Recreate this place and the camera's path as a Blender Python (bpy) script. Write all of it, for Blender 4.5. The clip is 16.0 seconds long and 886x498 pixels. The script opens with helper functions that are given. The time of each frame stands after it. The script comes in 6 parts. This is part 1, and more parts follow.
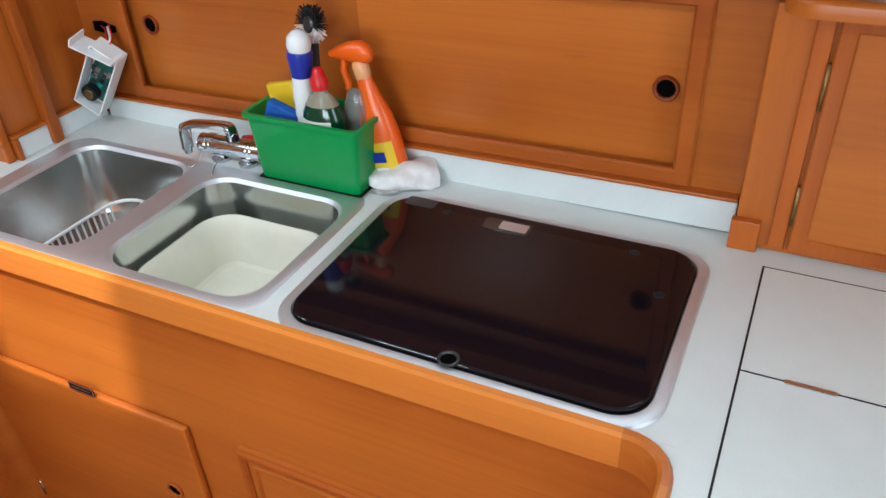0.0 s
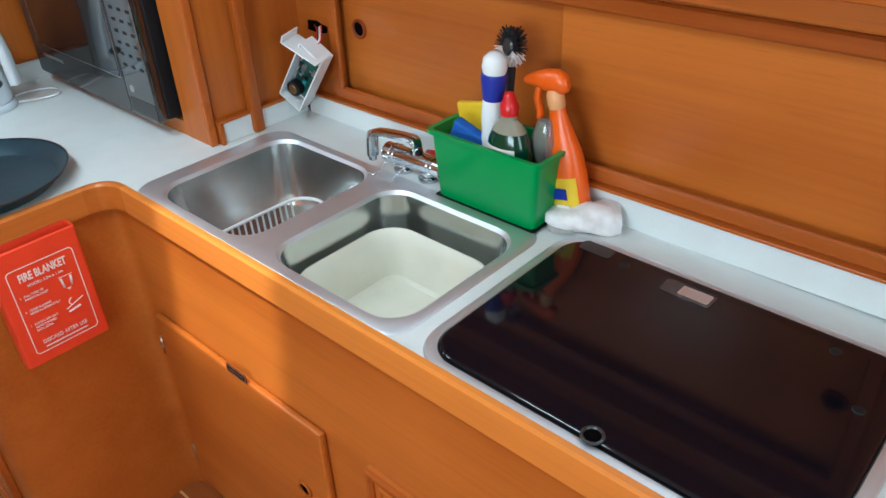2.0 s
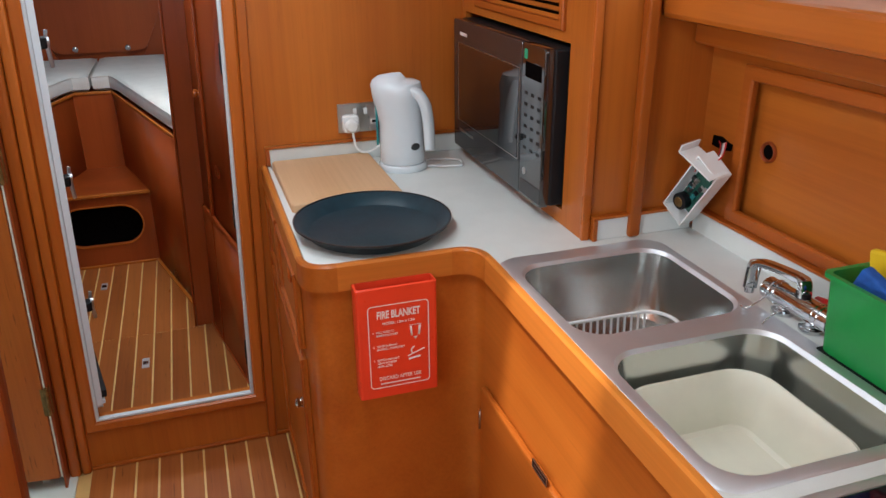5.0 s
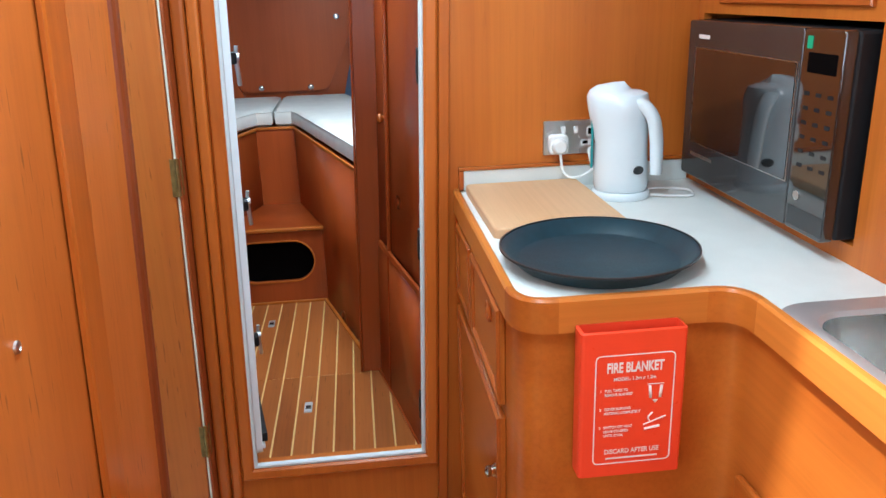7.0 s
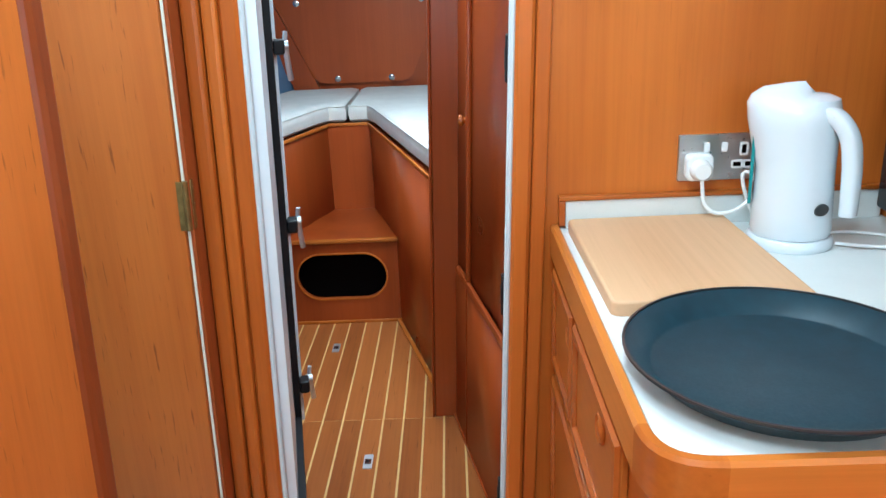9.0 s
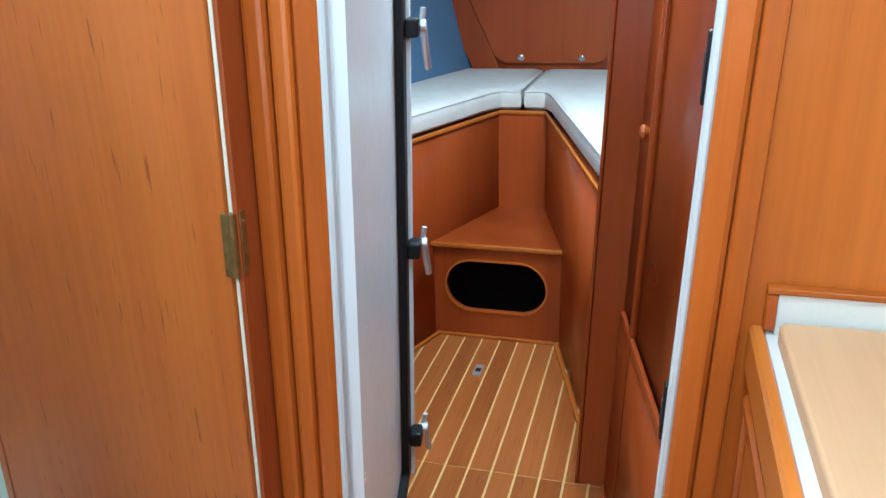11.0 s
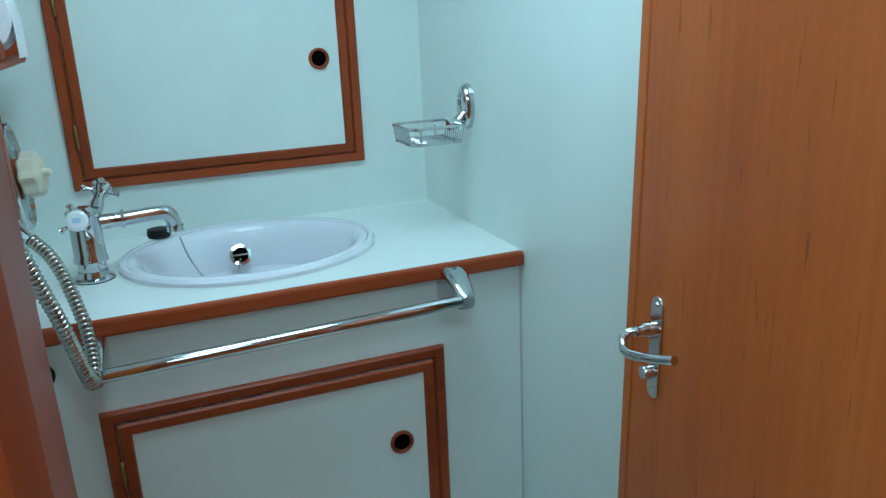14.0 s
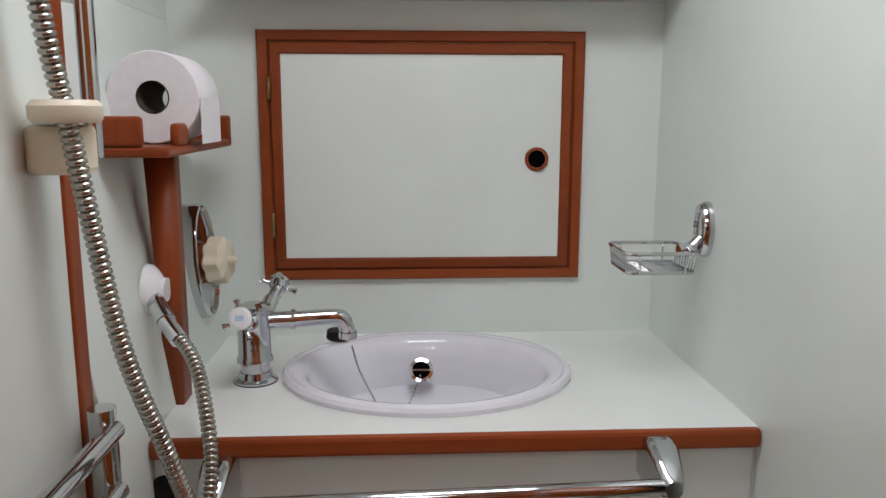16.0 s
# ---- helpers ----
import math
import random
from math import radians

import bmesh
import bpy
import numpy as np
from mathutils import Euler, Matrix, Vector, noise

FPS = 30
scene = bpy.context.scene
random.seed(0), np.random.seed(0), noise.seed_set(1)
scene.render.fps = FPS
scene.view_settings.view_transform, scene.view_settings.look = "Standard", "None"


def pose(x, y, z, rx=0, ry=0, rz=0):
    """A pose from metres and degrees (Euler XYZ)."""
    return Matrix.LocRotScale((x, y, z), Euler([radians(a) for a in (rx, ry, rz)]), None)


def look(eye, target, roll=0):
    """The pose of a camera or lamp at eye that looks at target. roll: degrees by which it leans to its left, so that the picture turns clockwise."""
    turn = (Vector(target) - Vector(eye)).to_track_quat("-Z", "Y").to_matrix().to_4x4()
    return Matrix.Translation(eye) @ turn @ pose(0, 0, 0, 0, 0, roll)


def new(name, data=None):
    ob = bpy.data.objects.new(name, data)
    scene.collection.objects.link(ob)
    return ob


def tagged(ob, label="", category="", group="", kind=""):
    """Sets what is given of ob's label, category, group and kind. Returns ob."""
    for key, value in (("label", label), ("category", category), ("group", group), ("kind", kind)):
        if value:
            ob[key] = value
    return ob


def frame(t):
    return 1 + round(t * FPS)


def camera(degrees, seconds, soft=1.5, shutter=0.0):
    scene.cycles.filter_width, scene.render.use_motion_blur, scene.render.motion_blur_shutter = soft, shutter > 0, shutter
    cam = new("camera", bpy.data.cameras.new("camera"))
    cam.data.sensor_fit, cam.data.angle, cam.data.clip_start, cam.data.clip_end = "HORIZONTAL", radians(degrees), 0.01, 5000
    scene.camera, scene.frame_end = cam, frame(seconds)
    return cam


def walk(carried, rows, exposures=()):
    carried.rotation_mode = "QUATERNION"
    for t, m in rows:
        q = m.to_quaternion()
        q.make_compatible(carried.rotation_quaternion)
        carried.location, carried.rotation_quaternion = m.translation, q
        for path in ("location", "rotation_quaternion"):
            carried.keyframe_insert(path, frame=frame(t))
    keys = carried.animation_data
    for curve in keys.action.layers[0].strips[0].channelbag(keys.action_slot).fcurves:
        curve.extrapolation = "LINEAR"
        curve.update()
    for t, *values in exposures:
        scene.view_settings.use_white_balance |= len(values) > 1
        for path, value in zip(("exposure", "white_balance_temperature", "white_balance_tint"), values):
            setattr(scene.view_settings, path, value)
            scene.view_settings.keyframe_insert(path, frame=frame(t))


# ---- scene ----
cam = camera(59.6, 16.0)
PATH = [
    (0, (0.136, 0.186, 1.639), (-0.625, 1.656, 0.516), -3.1),
    (0.5, (0.124, 0.197, 1.634), (-0.703, 1.659, 0.548), -2.3),
    (1, (0.118, 0.234, 1.619), (-0.785, 1.65, 0.533), -1.4),
    (1.5, (0.114, 0.271, 1.622), (-0.886, 1.617, 0.532), -0.9),
    (2, (0.107, 0.284, 1.635), (-1.05, 1.503, 0.551), -2.6),
    (2.5, (0.099, 0.279, 1.638), (-1.178, 1.412, 0.597), -2.0),
    (3, (0.09, 0.27, 1.639), (-1.32, 1.318, 0.682), -1.3),
    (3.5, (0.095, 0.276, 1.632), (-1.423, 1.242, 0.758), -0.8),
    (4, (0.091, 0.287, 1.622), (-1.527, 1.113, 0.787), -0.8),
    (4.5, (0.087, 0.323, 1.604), (-1.614, 1.016, 0.814), -0.9),
    (5, (0.052, 0.318, 1.568), (-1.697, 0.879, 0.778), -0.6),
    (7.5, (-0.388, 0.244, 1.362), (-2.288, 0.362, 0.751), -2.1),
    (8, (-0.516, 0.286, 1.358), (-2.416, 0.327, 0.733), -2.1),
    (10.5, (-1.138, 0.317, 1.34), (-2.991, 0.056, 0.634), -2.4),
    (11, (-1.247, 0.354, 1.342), (-3.043, -0.163, 0.633), -1.7),
    (11.5, (-1.334, 0.343, 1.329), (-2.959, -0.556, 0.587), -4.5),
    (12, (-1.387, 0.291, 1.317), (-2.766, -0.957, 0.582), -5.9),
    (12.5, (-1.471, 0.195, 1.311), (-2.683, -1.203, 0.552), -5.9),
    (13, (-1.54, 0.108, 1.331), (-2.628, -1.41, 0.615), -6.0),
    (13.5, (-1.577, 0.049, 1.336), (-2.582, -1.56, 0.701), -5.0),
    (14, (-1.632, -0.007, 1.338), (-2.333, -1.789, 0.761), -2.5),
    (14.5, (-1.725, -0.045, 1.34), (-2.105, -1.924, 0.77), -1.5),
    (15, (-1.761, -0.083, 1.341), (-2.064, -1.971, 0.755), -0.8),
    (15.5, (-1.755, -0.141, 1.349), (-1.92, -2.089, 0.924), 0.1),
    (16, (-1.765, -0.217, 1.346), (-1.868, -2.185, 1.0), 0.1),
]
EXPOSURES = [(0, 0.10, 5900, 3), (1.5, 0.13, 5700, -1), (2.2, 0.13, 5700, -1), (3.5, -0.13, 6250, 5), (5, -0.22, 6600, 12), (7.5, 0.65, 5750, 1), (11, 0.72, 5550, -3), (11.5, 0.46, 5450, -4), (12, 0.32, 5400, -4), (12.5, 0.26, 5450, -4), (13.5, -0.02, 4950, -11), (14, -0.20, 4900, -12), (14.6, -0.17, 5600, -2), (15, -0.2, 6350, 12), (15.5, -0.35, 6250, 14), (16, -0.46, 6900, 24)]
walk(cam, [(t, look(eye, target, roll)) for t, eye, target, roll in PATH], EXPOSURES)

# ---- light ----
world = bpy.data.worlds.new("sky")
scene.world = world
world.use_nodes = True
wn = world.node_tree
sky = wn.nodes.new("ShaderNodeTexSky")
sky.sky_type, sky.sun_disc = "NISHITA", False
sky.sun_elevation, sky.sun_rotation = radians(62), radians(158)
wn.links.new(sky.outputs[0], wn.nodes["Background"].inputs[0])
wn.nodes["Background"].inputs[1].default_value = 0.12


def sun_lamp(direction, strength):
    d = bpy.data.lights.new("sun", "SUN")
    d.energy, d.angle, d.color = strength, radians(2.5), (1.0, 0.93, 0.82)
    ob = new("sun", d)
    ob.matrix_world = look((0, 0, 6), tuple(a + b for a, b in zip((0, 0, 6), direction)))


def daylight(name, centre, target, sx, sy, watts, colour=(0.84, 0.94, 1.0)):
    """The sky's light in an opening of the deckhead."""
    d = bpy.data.lights.new(name, "AREA")
    d.shape, d.size, d.size_y, d.energy, d.color = "RECTANGLE", sx, sy, watts, colour
    new(name, d).matrix_world = look(centre, target)


sun_lamp((-0.25, 0.62, -1.29), 5.0)
daylight("galley_hatch_light", (-0.81, 0.255, 1.995), (-0.81, 0.26, 0), 0.36, 0.20, 9)
daylight("mid_hatch_light", (-1.65, 0.36, 1.985), (-1.70, 0.42, 0), 0.42, 0.42, 7.6, (0.78, 0.92, 1.0))
daylight("galley_window_light", (-0.42, 1.47, 1.675), (-0.75, 0.3, 0.9), 1.5, 0.34, 6.5)
daylight("far_window_light", (0.15, -1.66, 1.45), (-0.4, 0.87, 0.75), 1.5, 0.5, 31)
daylight("companionway_light", (1.60, 0.3, 1.5), (-1.0, 0.45, 0.9), 0.6, 0.9, 9.5)
daylight("head_hatch_light", (-1.85, -0.85, 1.985), (-1.85, -0.86, 0), 0.4, 0.4, 8)
daylight("fore_hatch_light", (-3.20, 0.17, 1.985), (-3.10, -0.10, 0), 0.5, 0.5, 24)

# ---- materials ----


def nodes_of(name):
    m = bpy.data.materials.new(name)
    m.use_nodes = True
    nt = m.node_tree
    return m, nt, nt.nodes["Principled BSDF"]


def mixer(nt, fac, a, b, kind="MIX"):
    mx = nt.nodes.new("ShaderNodeMix")
    mx.data_type, mx.blend_type = "RGBA", kind
    for sock, v in ((mx.inputs[0], fac), (mx.inputs[6], a), (mx.inputs[7], b)):
        if isinstance(v, (int, float)):
            sock.default_value = v
        elif isinstance(v, tuple):
            sock.default_value = (*v, 1) if len(v) == 3 else v
        else:
            nt.links.new(v, sock)
    return mx.outputs[2]


def noise_tex(nt, coord, scale, stretch=(1, 1, 1), detail=4, rough=0.55):
    mp = nt.nodes.new("ShaderNodeMapping")
    mp.inputs["Scale"].default_value = stretch
    nt.links.new(coord, mp.inputs[0])
    n = nt.nodes.new("ShaderNodeTexNoise")
    n.inputs["Scale"].default_value, n.inputs["Detail"].default_value, n.inputs["Roughness"].default_value = scale, detail, rough
    nt.links.new(mp.outputs[0], n.inputs["Vector"])
    return n.outputs["Fac"]


def ramp(nt, fac, lo, hi, a=(0, 0, 0), b=(1, 1, 1)):
    r = nt.nodes.new("ShaderNodeValToRGB")
    r.color_ramp.elements[0].position, r.color_ramp.elements[1].position = lo, hi
    r.color_ramp.elements[0].color, r.color_ramp.elements[1].color = (*a, 1), (*b, 1)
    nt.links.new(fac, r.inputs[0])
    return r.outputs[0]


def bump(nt, bsdf, fac, strength, dist=0.002):
    b = nt.nodes.new("ShaderNodeBump")
    b.inputs["Strength"].default_value, b.inputs["Distance"].default_value = strength, dist
    nt.links.new(fac, b.inputs["Height"])
    nt.links.new(b.outputs[0], bsdf.inputs["Normal"])


def wood(name, light, dark, axis="z", rough=0.30, coat=0.10, pores=0.55, grain=1.0):
    """Varnished wood with its grain along one axis."""
    m, nt, p = nodes_of(name)
    co = nt.nodes.new("ShaderNodeNewGeometry").outputs["Position"]
    oi = nt.nodes.new("ShaderNodeObjectInfo")
    add = nt.nodes.new("ShaderNodeVectorMath")
    add.operation = "MULTIPLY_ADD"
    nt.links.new(oi.outputs["Random"], add.inputs[0])
    add.inputs[1].default_value = (7.3, 5.1, 9.7)
    nt.links.new(co, add.inputs[2])
    v = add.outputs[0]
    k = {"x": (0.06, 1, 1), "y": (1, 0.06, 1), "z": (1, 1, 0.06)}[axis]
    k2 = {"x": (0.02, 1, 1), "y": (1, 0.02, 1), "z": (1, 1, 0.02)}[axis]
    big = noise_tex(nt, v, 5.5, k, 3)
    fine = noise_tex(nt, v, 95, k2, 5, 0.65)
    blotch = noise_tex(nt, v, 3.2, (1, 1, 1), 2)
    c = mixer(nt, ramp(nt, big, 0.36, 0.64), dark, light)
    c = mixer(nt, 0.17 * grain, c, mixer(nt, ramp(nt, fine, 0.35, 0.6), tuple(a * 0.5 for a in dark), light))
    c = mixer(nt, ramp(nt, blotch, 0.35, 0.7, (0, 0, 0), (0.35, 0.35, 0.35)), c, tuple(min(1, a * 1.12) for a in light))
    if pores:
        flecks = noise_tex(nt, v, 170, {"x": (0.05, 1, 1), "y": (1, 0.05, 1), "z": (1, 1, 0.08)}[axis], 2, 0.5)
        c = mixer(nt, ramp(nt, flecks, 0.66, 0.74, (0, 0, 0), (pores, pores, pores)), c, tuple(a * 0.3 for a in dark))
    # each board a little lighter or darker than the next
    hs = nt.nodes.new("ShaderNodeHueSaturation")
    mr = nt.nodes.new("ShaderNodeMapRange")
    mr.inputs["To Min"].default_value, mr.inputs["To Max"].default_value = 0.88, 1.1
    nt.links.new(oi.outputs["Random"], mr.inputs[0])
    nt.links.new(mr.outputs[0], hs.inputs["Value"])
    nt.links.new(c, hs.inputs["Color"])
    nt.links.new(hs.outputs[0], p.inputs["Base Color"])
    r = nt.nodes.new("ShaderNodeMapRange")
    r.inputs["To Min"].default_value, r.inputs["To Max"].default_value = rough - 0.07, rough + 0.1
    nt.links.new(blotch, r.inputs[0])
    nt.links.new(r.outputs[0], p.inputs["Roughness"])
    p.inputs["Coat Weight"].default_value, p.inputs["Coat Roughness"].default_value = coat, 0.22
    p.inputs["Specular IOR Level"].default_value = 0.3
    bump(nt, p, fine, 0.12, 0.0006)
    return m


def plain(name, colour, rough=0.5, metal=0.0, var=0.06, scale=14, spec=0.5, coat=0.0, relief=0.0, speck=0.0, trans=0.0, sss=0.0):
    """Paint, plastic, laminate or metal, with faint stains and fine texture."""
    m, nt, p = nodes_of(name)
    co = nt.nodes.new("ShaderNodeNewGeometry").outputs["Position"]
    n1 = noise_tex(nt, co, scale, (1, 1, 1), 4)
    n2 = noise_tex(nt, co, scale * 9, (1, 1, 1), 3)
    lo, hi = tuple(c * (1 - var) for c in colour), tuple(min(1, c * (1 + var * 0.5)) for c in colour)
    c = mixer(nt, ramp(nt, n1, 0.35, 0.65), lo, hi)
    if speck:
        n3 = noise_tex(nt, co, 420, (1, 1, 1), 2)
        c = mixer(nt, ramp(nt, n3, 0.55, 0.68, (0, 0, 0), (speck, speck, speck)), c, tuple(a * 0.6 for a in colour))
    nt.links.new(c, p.inputs["Base Color"])
    r = nt.nodes.new("ShaderNodeMapRange")
    r.inputs["To Min"].default_value, r.inputs["To Max"].default_value = rough * (0.93 if metal else 0.8), min(1, rough * (1.07 if metal else 1.2))
    nt.links.new(n2, r.inputs[0])
    nt.links.new(r.outputs[0], p.inputs["Roughness"])
    p.inputs["Metallic"].default_value, p.inputs["Specular IOR Level"].default_value = metal, spec
    p.inputs["Coat Weight"].default_value, p.inputs["Transmission Weight"].default_value = coat, trans
    p.inputs["Subsurface Weight"].default_value = sss
    p.inputs["Subsurface Radius"].default_value = (0.01, 0.01, 0.01)
    if relief:
        bump(nt, p, n2, relief, 0.001)
    return m


CH, CHD = (0.52, 0.150, 0.021), (0.39, 0.095, 0.012)
WOODX = wood("varnished_cherry_x", CH, CHD, "x", pores=0.14)
WOODZ = wood("varnished_cherry_z", CH, CHD, "z", pores=0.14)
WOODY = wood("varnished_cherry_y", CH, CHD, "y", pores=0.14)
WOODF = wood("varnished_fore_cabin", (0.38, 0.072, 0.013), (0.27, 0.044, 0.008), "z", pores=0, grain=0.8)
TRIM = wood("trim_cherry", (0.47, 0.120, 0.016), (0.33, 0.066, 0.008), "z", pores=0)
TRIMX = wood("trim_cherry_x", (0.44, 0.112, 0.016), (0.30, 0.060, 0.008), "x", pores=0)
RAIL = wood("rail_cherry_x", (0.62, 0.205, 0.034), (0.50, 0.142, 0.020), "x", pores=0)
RAILY = wood("rail_cherry_y", (0.62, 0.205, 0.034), (0.50, 0.142, 0.020), "y", pores=0)
DOORW = wood("door_veneer", (0.56, 0.156, 0.026), (0.43, 0.097, 0.012), "z", rough=0.38, pores=0.62)
# darker than the other cherry: the back-lit jambs' shade is in the colour
JAMB = wood("shaded_jamb", (0.32, 0.070, 0.014), (0.20, 0.037, 0.008), "z", rough=0.45, pores=0.5)
TEAK = wood("teak_trim", (0.29, 0.058, 0.013), (0.20, 0.036, 0.008), "z", rough=0.42, coat=0.05, pores=0)
TEAKX = wood("teak_trim_x", (0.29, 0.058, 0.013), (0.20, 0.036, 0.008), "x", rough=0.42, coat=0.05, pores=0)
PLANK = wood("floor_teak", (0.40, 0.125, 0.030), (0.28, 0.075, 0.018), "x", rough=0.3, pores=0.55, grain=1.2)
HOLLY = plain("floor_holly", (0.70, 0.45, 0.17), 0.4)
BEECH = wood("beech_board", (0.60, 0.385, 0.225), (0.52, 0.31, 0.165), "x", rough=0.5, coat=0.0, pores=0.08, grain=0.7)
LAMINATE = plain("white_laminate", (0.68, 0.72, 0.71), 0.42, var=0.03, speck=0.10)
LINER = plain("pale_liner", (0.74, 0.80, 0.75), 0.38, var=0.035, scale=5)
HEADTOP = plain("pale_counter", (0.78, 0.81, 0.77), 0.33, var=0.03, scale=7)
DECKHEAD = plain("white_deckhead", (0.78, 0.77, 0.73), 0.6, var=0.03)
STEEL = plain("brushed_steel", (0.62, 0.64, 0.63), 0.23, metal=1.0, var=0.05, scale=10)
RIM = plain("steel_rim", (0.70, 0.73, 0.77), 0.48, metal=0.9, var=0.04, scale=14)
CHROME = plain("chrome", (0.58, 0.60, 0.61), 0.07, metal=1.0, var=0.03)
BRASS = plain("aged_brass", (0.30, 0.20, 0.075), 0.45, metal=0.85, var=0.25, scale=60)
GLASSBLK = plain("black_glass", (0.006, 0.005, 0.008), 0.06, var=0.1, spec=0.34)
MWGLASS = plain("mirrored_dark_glass", (0.008, 0.009, 0.010), 0.05, var=0.1, spec=1.0, coat=0.6)
BLACK = plain("black_rubber", (0.010, 0.010, 0.012), 0.5, var=0.15, spec=0.25)
TRAY = plain("dark_tray", (0.010, 0.036, 0.052), 0.38, var=0.15, scale=30, relief=0.05, spec=0.3)
DARKPL = plain("dark_grey_plastic", (0.030, 0.031, 0.033), 0.32, var=0.1)
WHITEPL = plain("white_plastic", (0.80, 0.83, 0.84), 0.22, var=0.02, coat=0.15)
MWGREY = plain("glossy_grey", (0.026, 0.027, 0.029), 0.09, var=0.1, spec=0.8)
CREAM = plain("cream_plastic", (0.80, 0.79, 0.68), 0.32, var=0.04)
BEIGE = plain("beige_plastic", (0.76, 0.70, 0.54), 0.35, var=0.05)
GREEN = plain("green_plastic", (0.008, 0.28, 0.060), 0.33, var=0.06)
ORANGE = plain("orange_plastic", (0.86, 0.125, 0.006), 0.30, var=0.05)
REDPL = plain("red_plastic", (0.62, 0.012, 0.014), 0.3, var=0.05)
FIRERED = plain("fire_red_plastic", (0.80, 0.060, 0.022), 0.30, var=0.04)
BLUEPL = plain("blue_plastic", (0.012, 0.03, 0.34), 0.35, var=0.06)
SPONGE = plain("blue_sponge", (0.014, 0.10, 0.42), 0.85, var=0.15, scale=90, relief=0.5)
YELLOW = plain("yellow_plastic", (0.82, 0.55, 0.02), 0.4, var=0.06)
SOAPGRN = plain("green_soap", (0.004, 0.045, 0.022), 0.12, var=0.05, spec=0.6)
CLOTH = plain("white_towel", (0.80, 0.78, 0.77), 0.95, var=0.10, scale=60, relief=0.8)
CUSHION = plain("cream_cushion", (0.66, 0.64, 0.60), 0.9, var=0.06, scale=12, relief=0.35, speck=0.1)
VINYL = plain("blue_vinyl_lining", (0.10, 0.20, 0.33), 0.55, var=0.08, scale=6, relief=0.2)
GREYVINYL = plain("grey_headlining", (0.60, 0.61, 0.62), 0.7, var=0.06, relief=0.2)
WHITEDOOR = plain("white_gelcoat", (0.76, 0.84, 0.90), 0.25, var=0.03, scale=4)
SEALW = plain("white_seal", (0.60, 0.66, 0.70), 0.45, var=0.05)
CERAMIC = plain("white_ceramic", (0.74, 0.74, 0.78), 0.12, var=0.02, coat=0.3)
PAPER = plain("tissue_paper", (0.80, 0.79, 0.80), 0.95, var=0.04, scale=80, relief=0.3)
PRINT = plain("white_print", (0.80, 0.72, 0.70), 0.5)
PCB = plain("green_circuit_board", (0.012, 0.10, 0.075), 0.4, var=0.3, scale=120)
SATIN = plain("satin_nickel", (0.60, 0.60, 0.60), 0.28, metal=1.0, var=0.06)
ACRYLIC = plain("white_acrylic", (0.82, 0.83, 0.84), 0.3, var=0.03)
KETTLE = plain("pale_kettle_plastic", (0.68, 0.75, 0.80), 0.2, var=0.02, coat=0.15)
HOSE = plain("hose_metal", (0.43, 0.42, 0.38), 0.26, metal=1.0, var=0.1)
TEAL = plain("teal_plastic", (0.03, 0.25, 0.26), 0.2)
# near-black that stands in for shade in holes and recesses; also the display
VOID = plain("shade_and_display_black", (0.004, 0.003, 0.003), 0.9, spec=0.0)

# ---- mesh helpers ----


def finish(bm, smooth):
    bmesh.ops.recalc_face_normals(bm, faces=bm.faces)
    for f in bm.faces:
        f.smooth, f.select = smooth and not f.select, False
    if smooth:
        for e in bm.edges:
            if len(e.link_faces) == 2 and e.calc_face_angle(0) > radians(38):
                e.smooth = False


def mesh_object(name, bm, material, smooth=True):
    finish(bm, smooth)
    me = bpy.data.meshes.new(name)
    bm.to_mesh(me)
    bm.free()
    me.materials.append(material)
    return new(name, me)


def part(name, bm, material, parent, label=""):
    ob = mesh_object(name, bm, material)
    ob.parent = parent
    ob.matrix_parent_inverse = parent.matrix_world.inverted()
    return tagged(ob, label)


def thing(name, label, category, at=(0, 0, 0), group=""):
    ob = new(name)
    ob.location = at
    ob.empty_display_size = 0.05
    bpy.context.view_layer.update()
    return tagged(ob, label, category, group)


def solid(name, bm, material, label, category):
    return tagged(mesh_object(name, bm, material), label, category)


def structure(name, bm, material, label=""):
    return tagged(mesh_object(name, bm, material), label, "", "", "structure")


def box(x0, x1, y0, y1, z0, z1, bev=0.0, bm=None, m=None, seg=2):
    own = bmesh.new()
    bmesh.ops.create_cube(own, size=1)
    bmesh.ops.scale(own, vec=(abs(x1 - x0), abs(y1 - y0), abs(z1 - z0)), verts=own.verts)
    bmesh.ops.translate(own, vec=((x0 + x1) / 2, (y0 + y1) / 2, (z0 + z1) / 2), verts=own.verts)
    if bev:
        bmesh.ops.bevel(own, geom=own.edges[:], offset=bev, segments=seg, profile=0.5, affect="EDGES")
        own.normal_update()
        for f in own.faces:
            f.select = max(abs(c) for c in f.normal) > 0.9999
    return merge(bm, own, m)


def merge(bm, own, m=None):
    if m is not None:
        bmesh.ops.transform(own, matrix=m, verts=own.verts)
    if bm is None:
        return own
    tmp = bpy.data.meshes.new("tmp")
    own.to_mesh(tmp)
    own.free()
    bm.from_mesh(tmp)
    bpy.data.meshes.remove(tmp)
    return bm


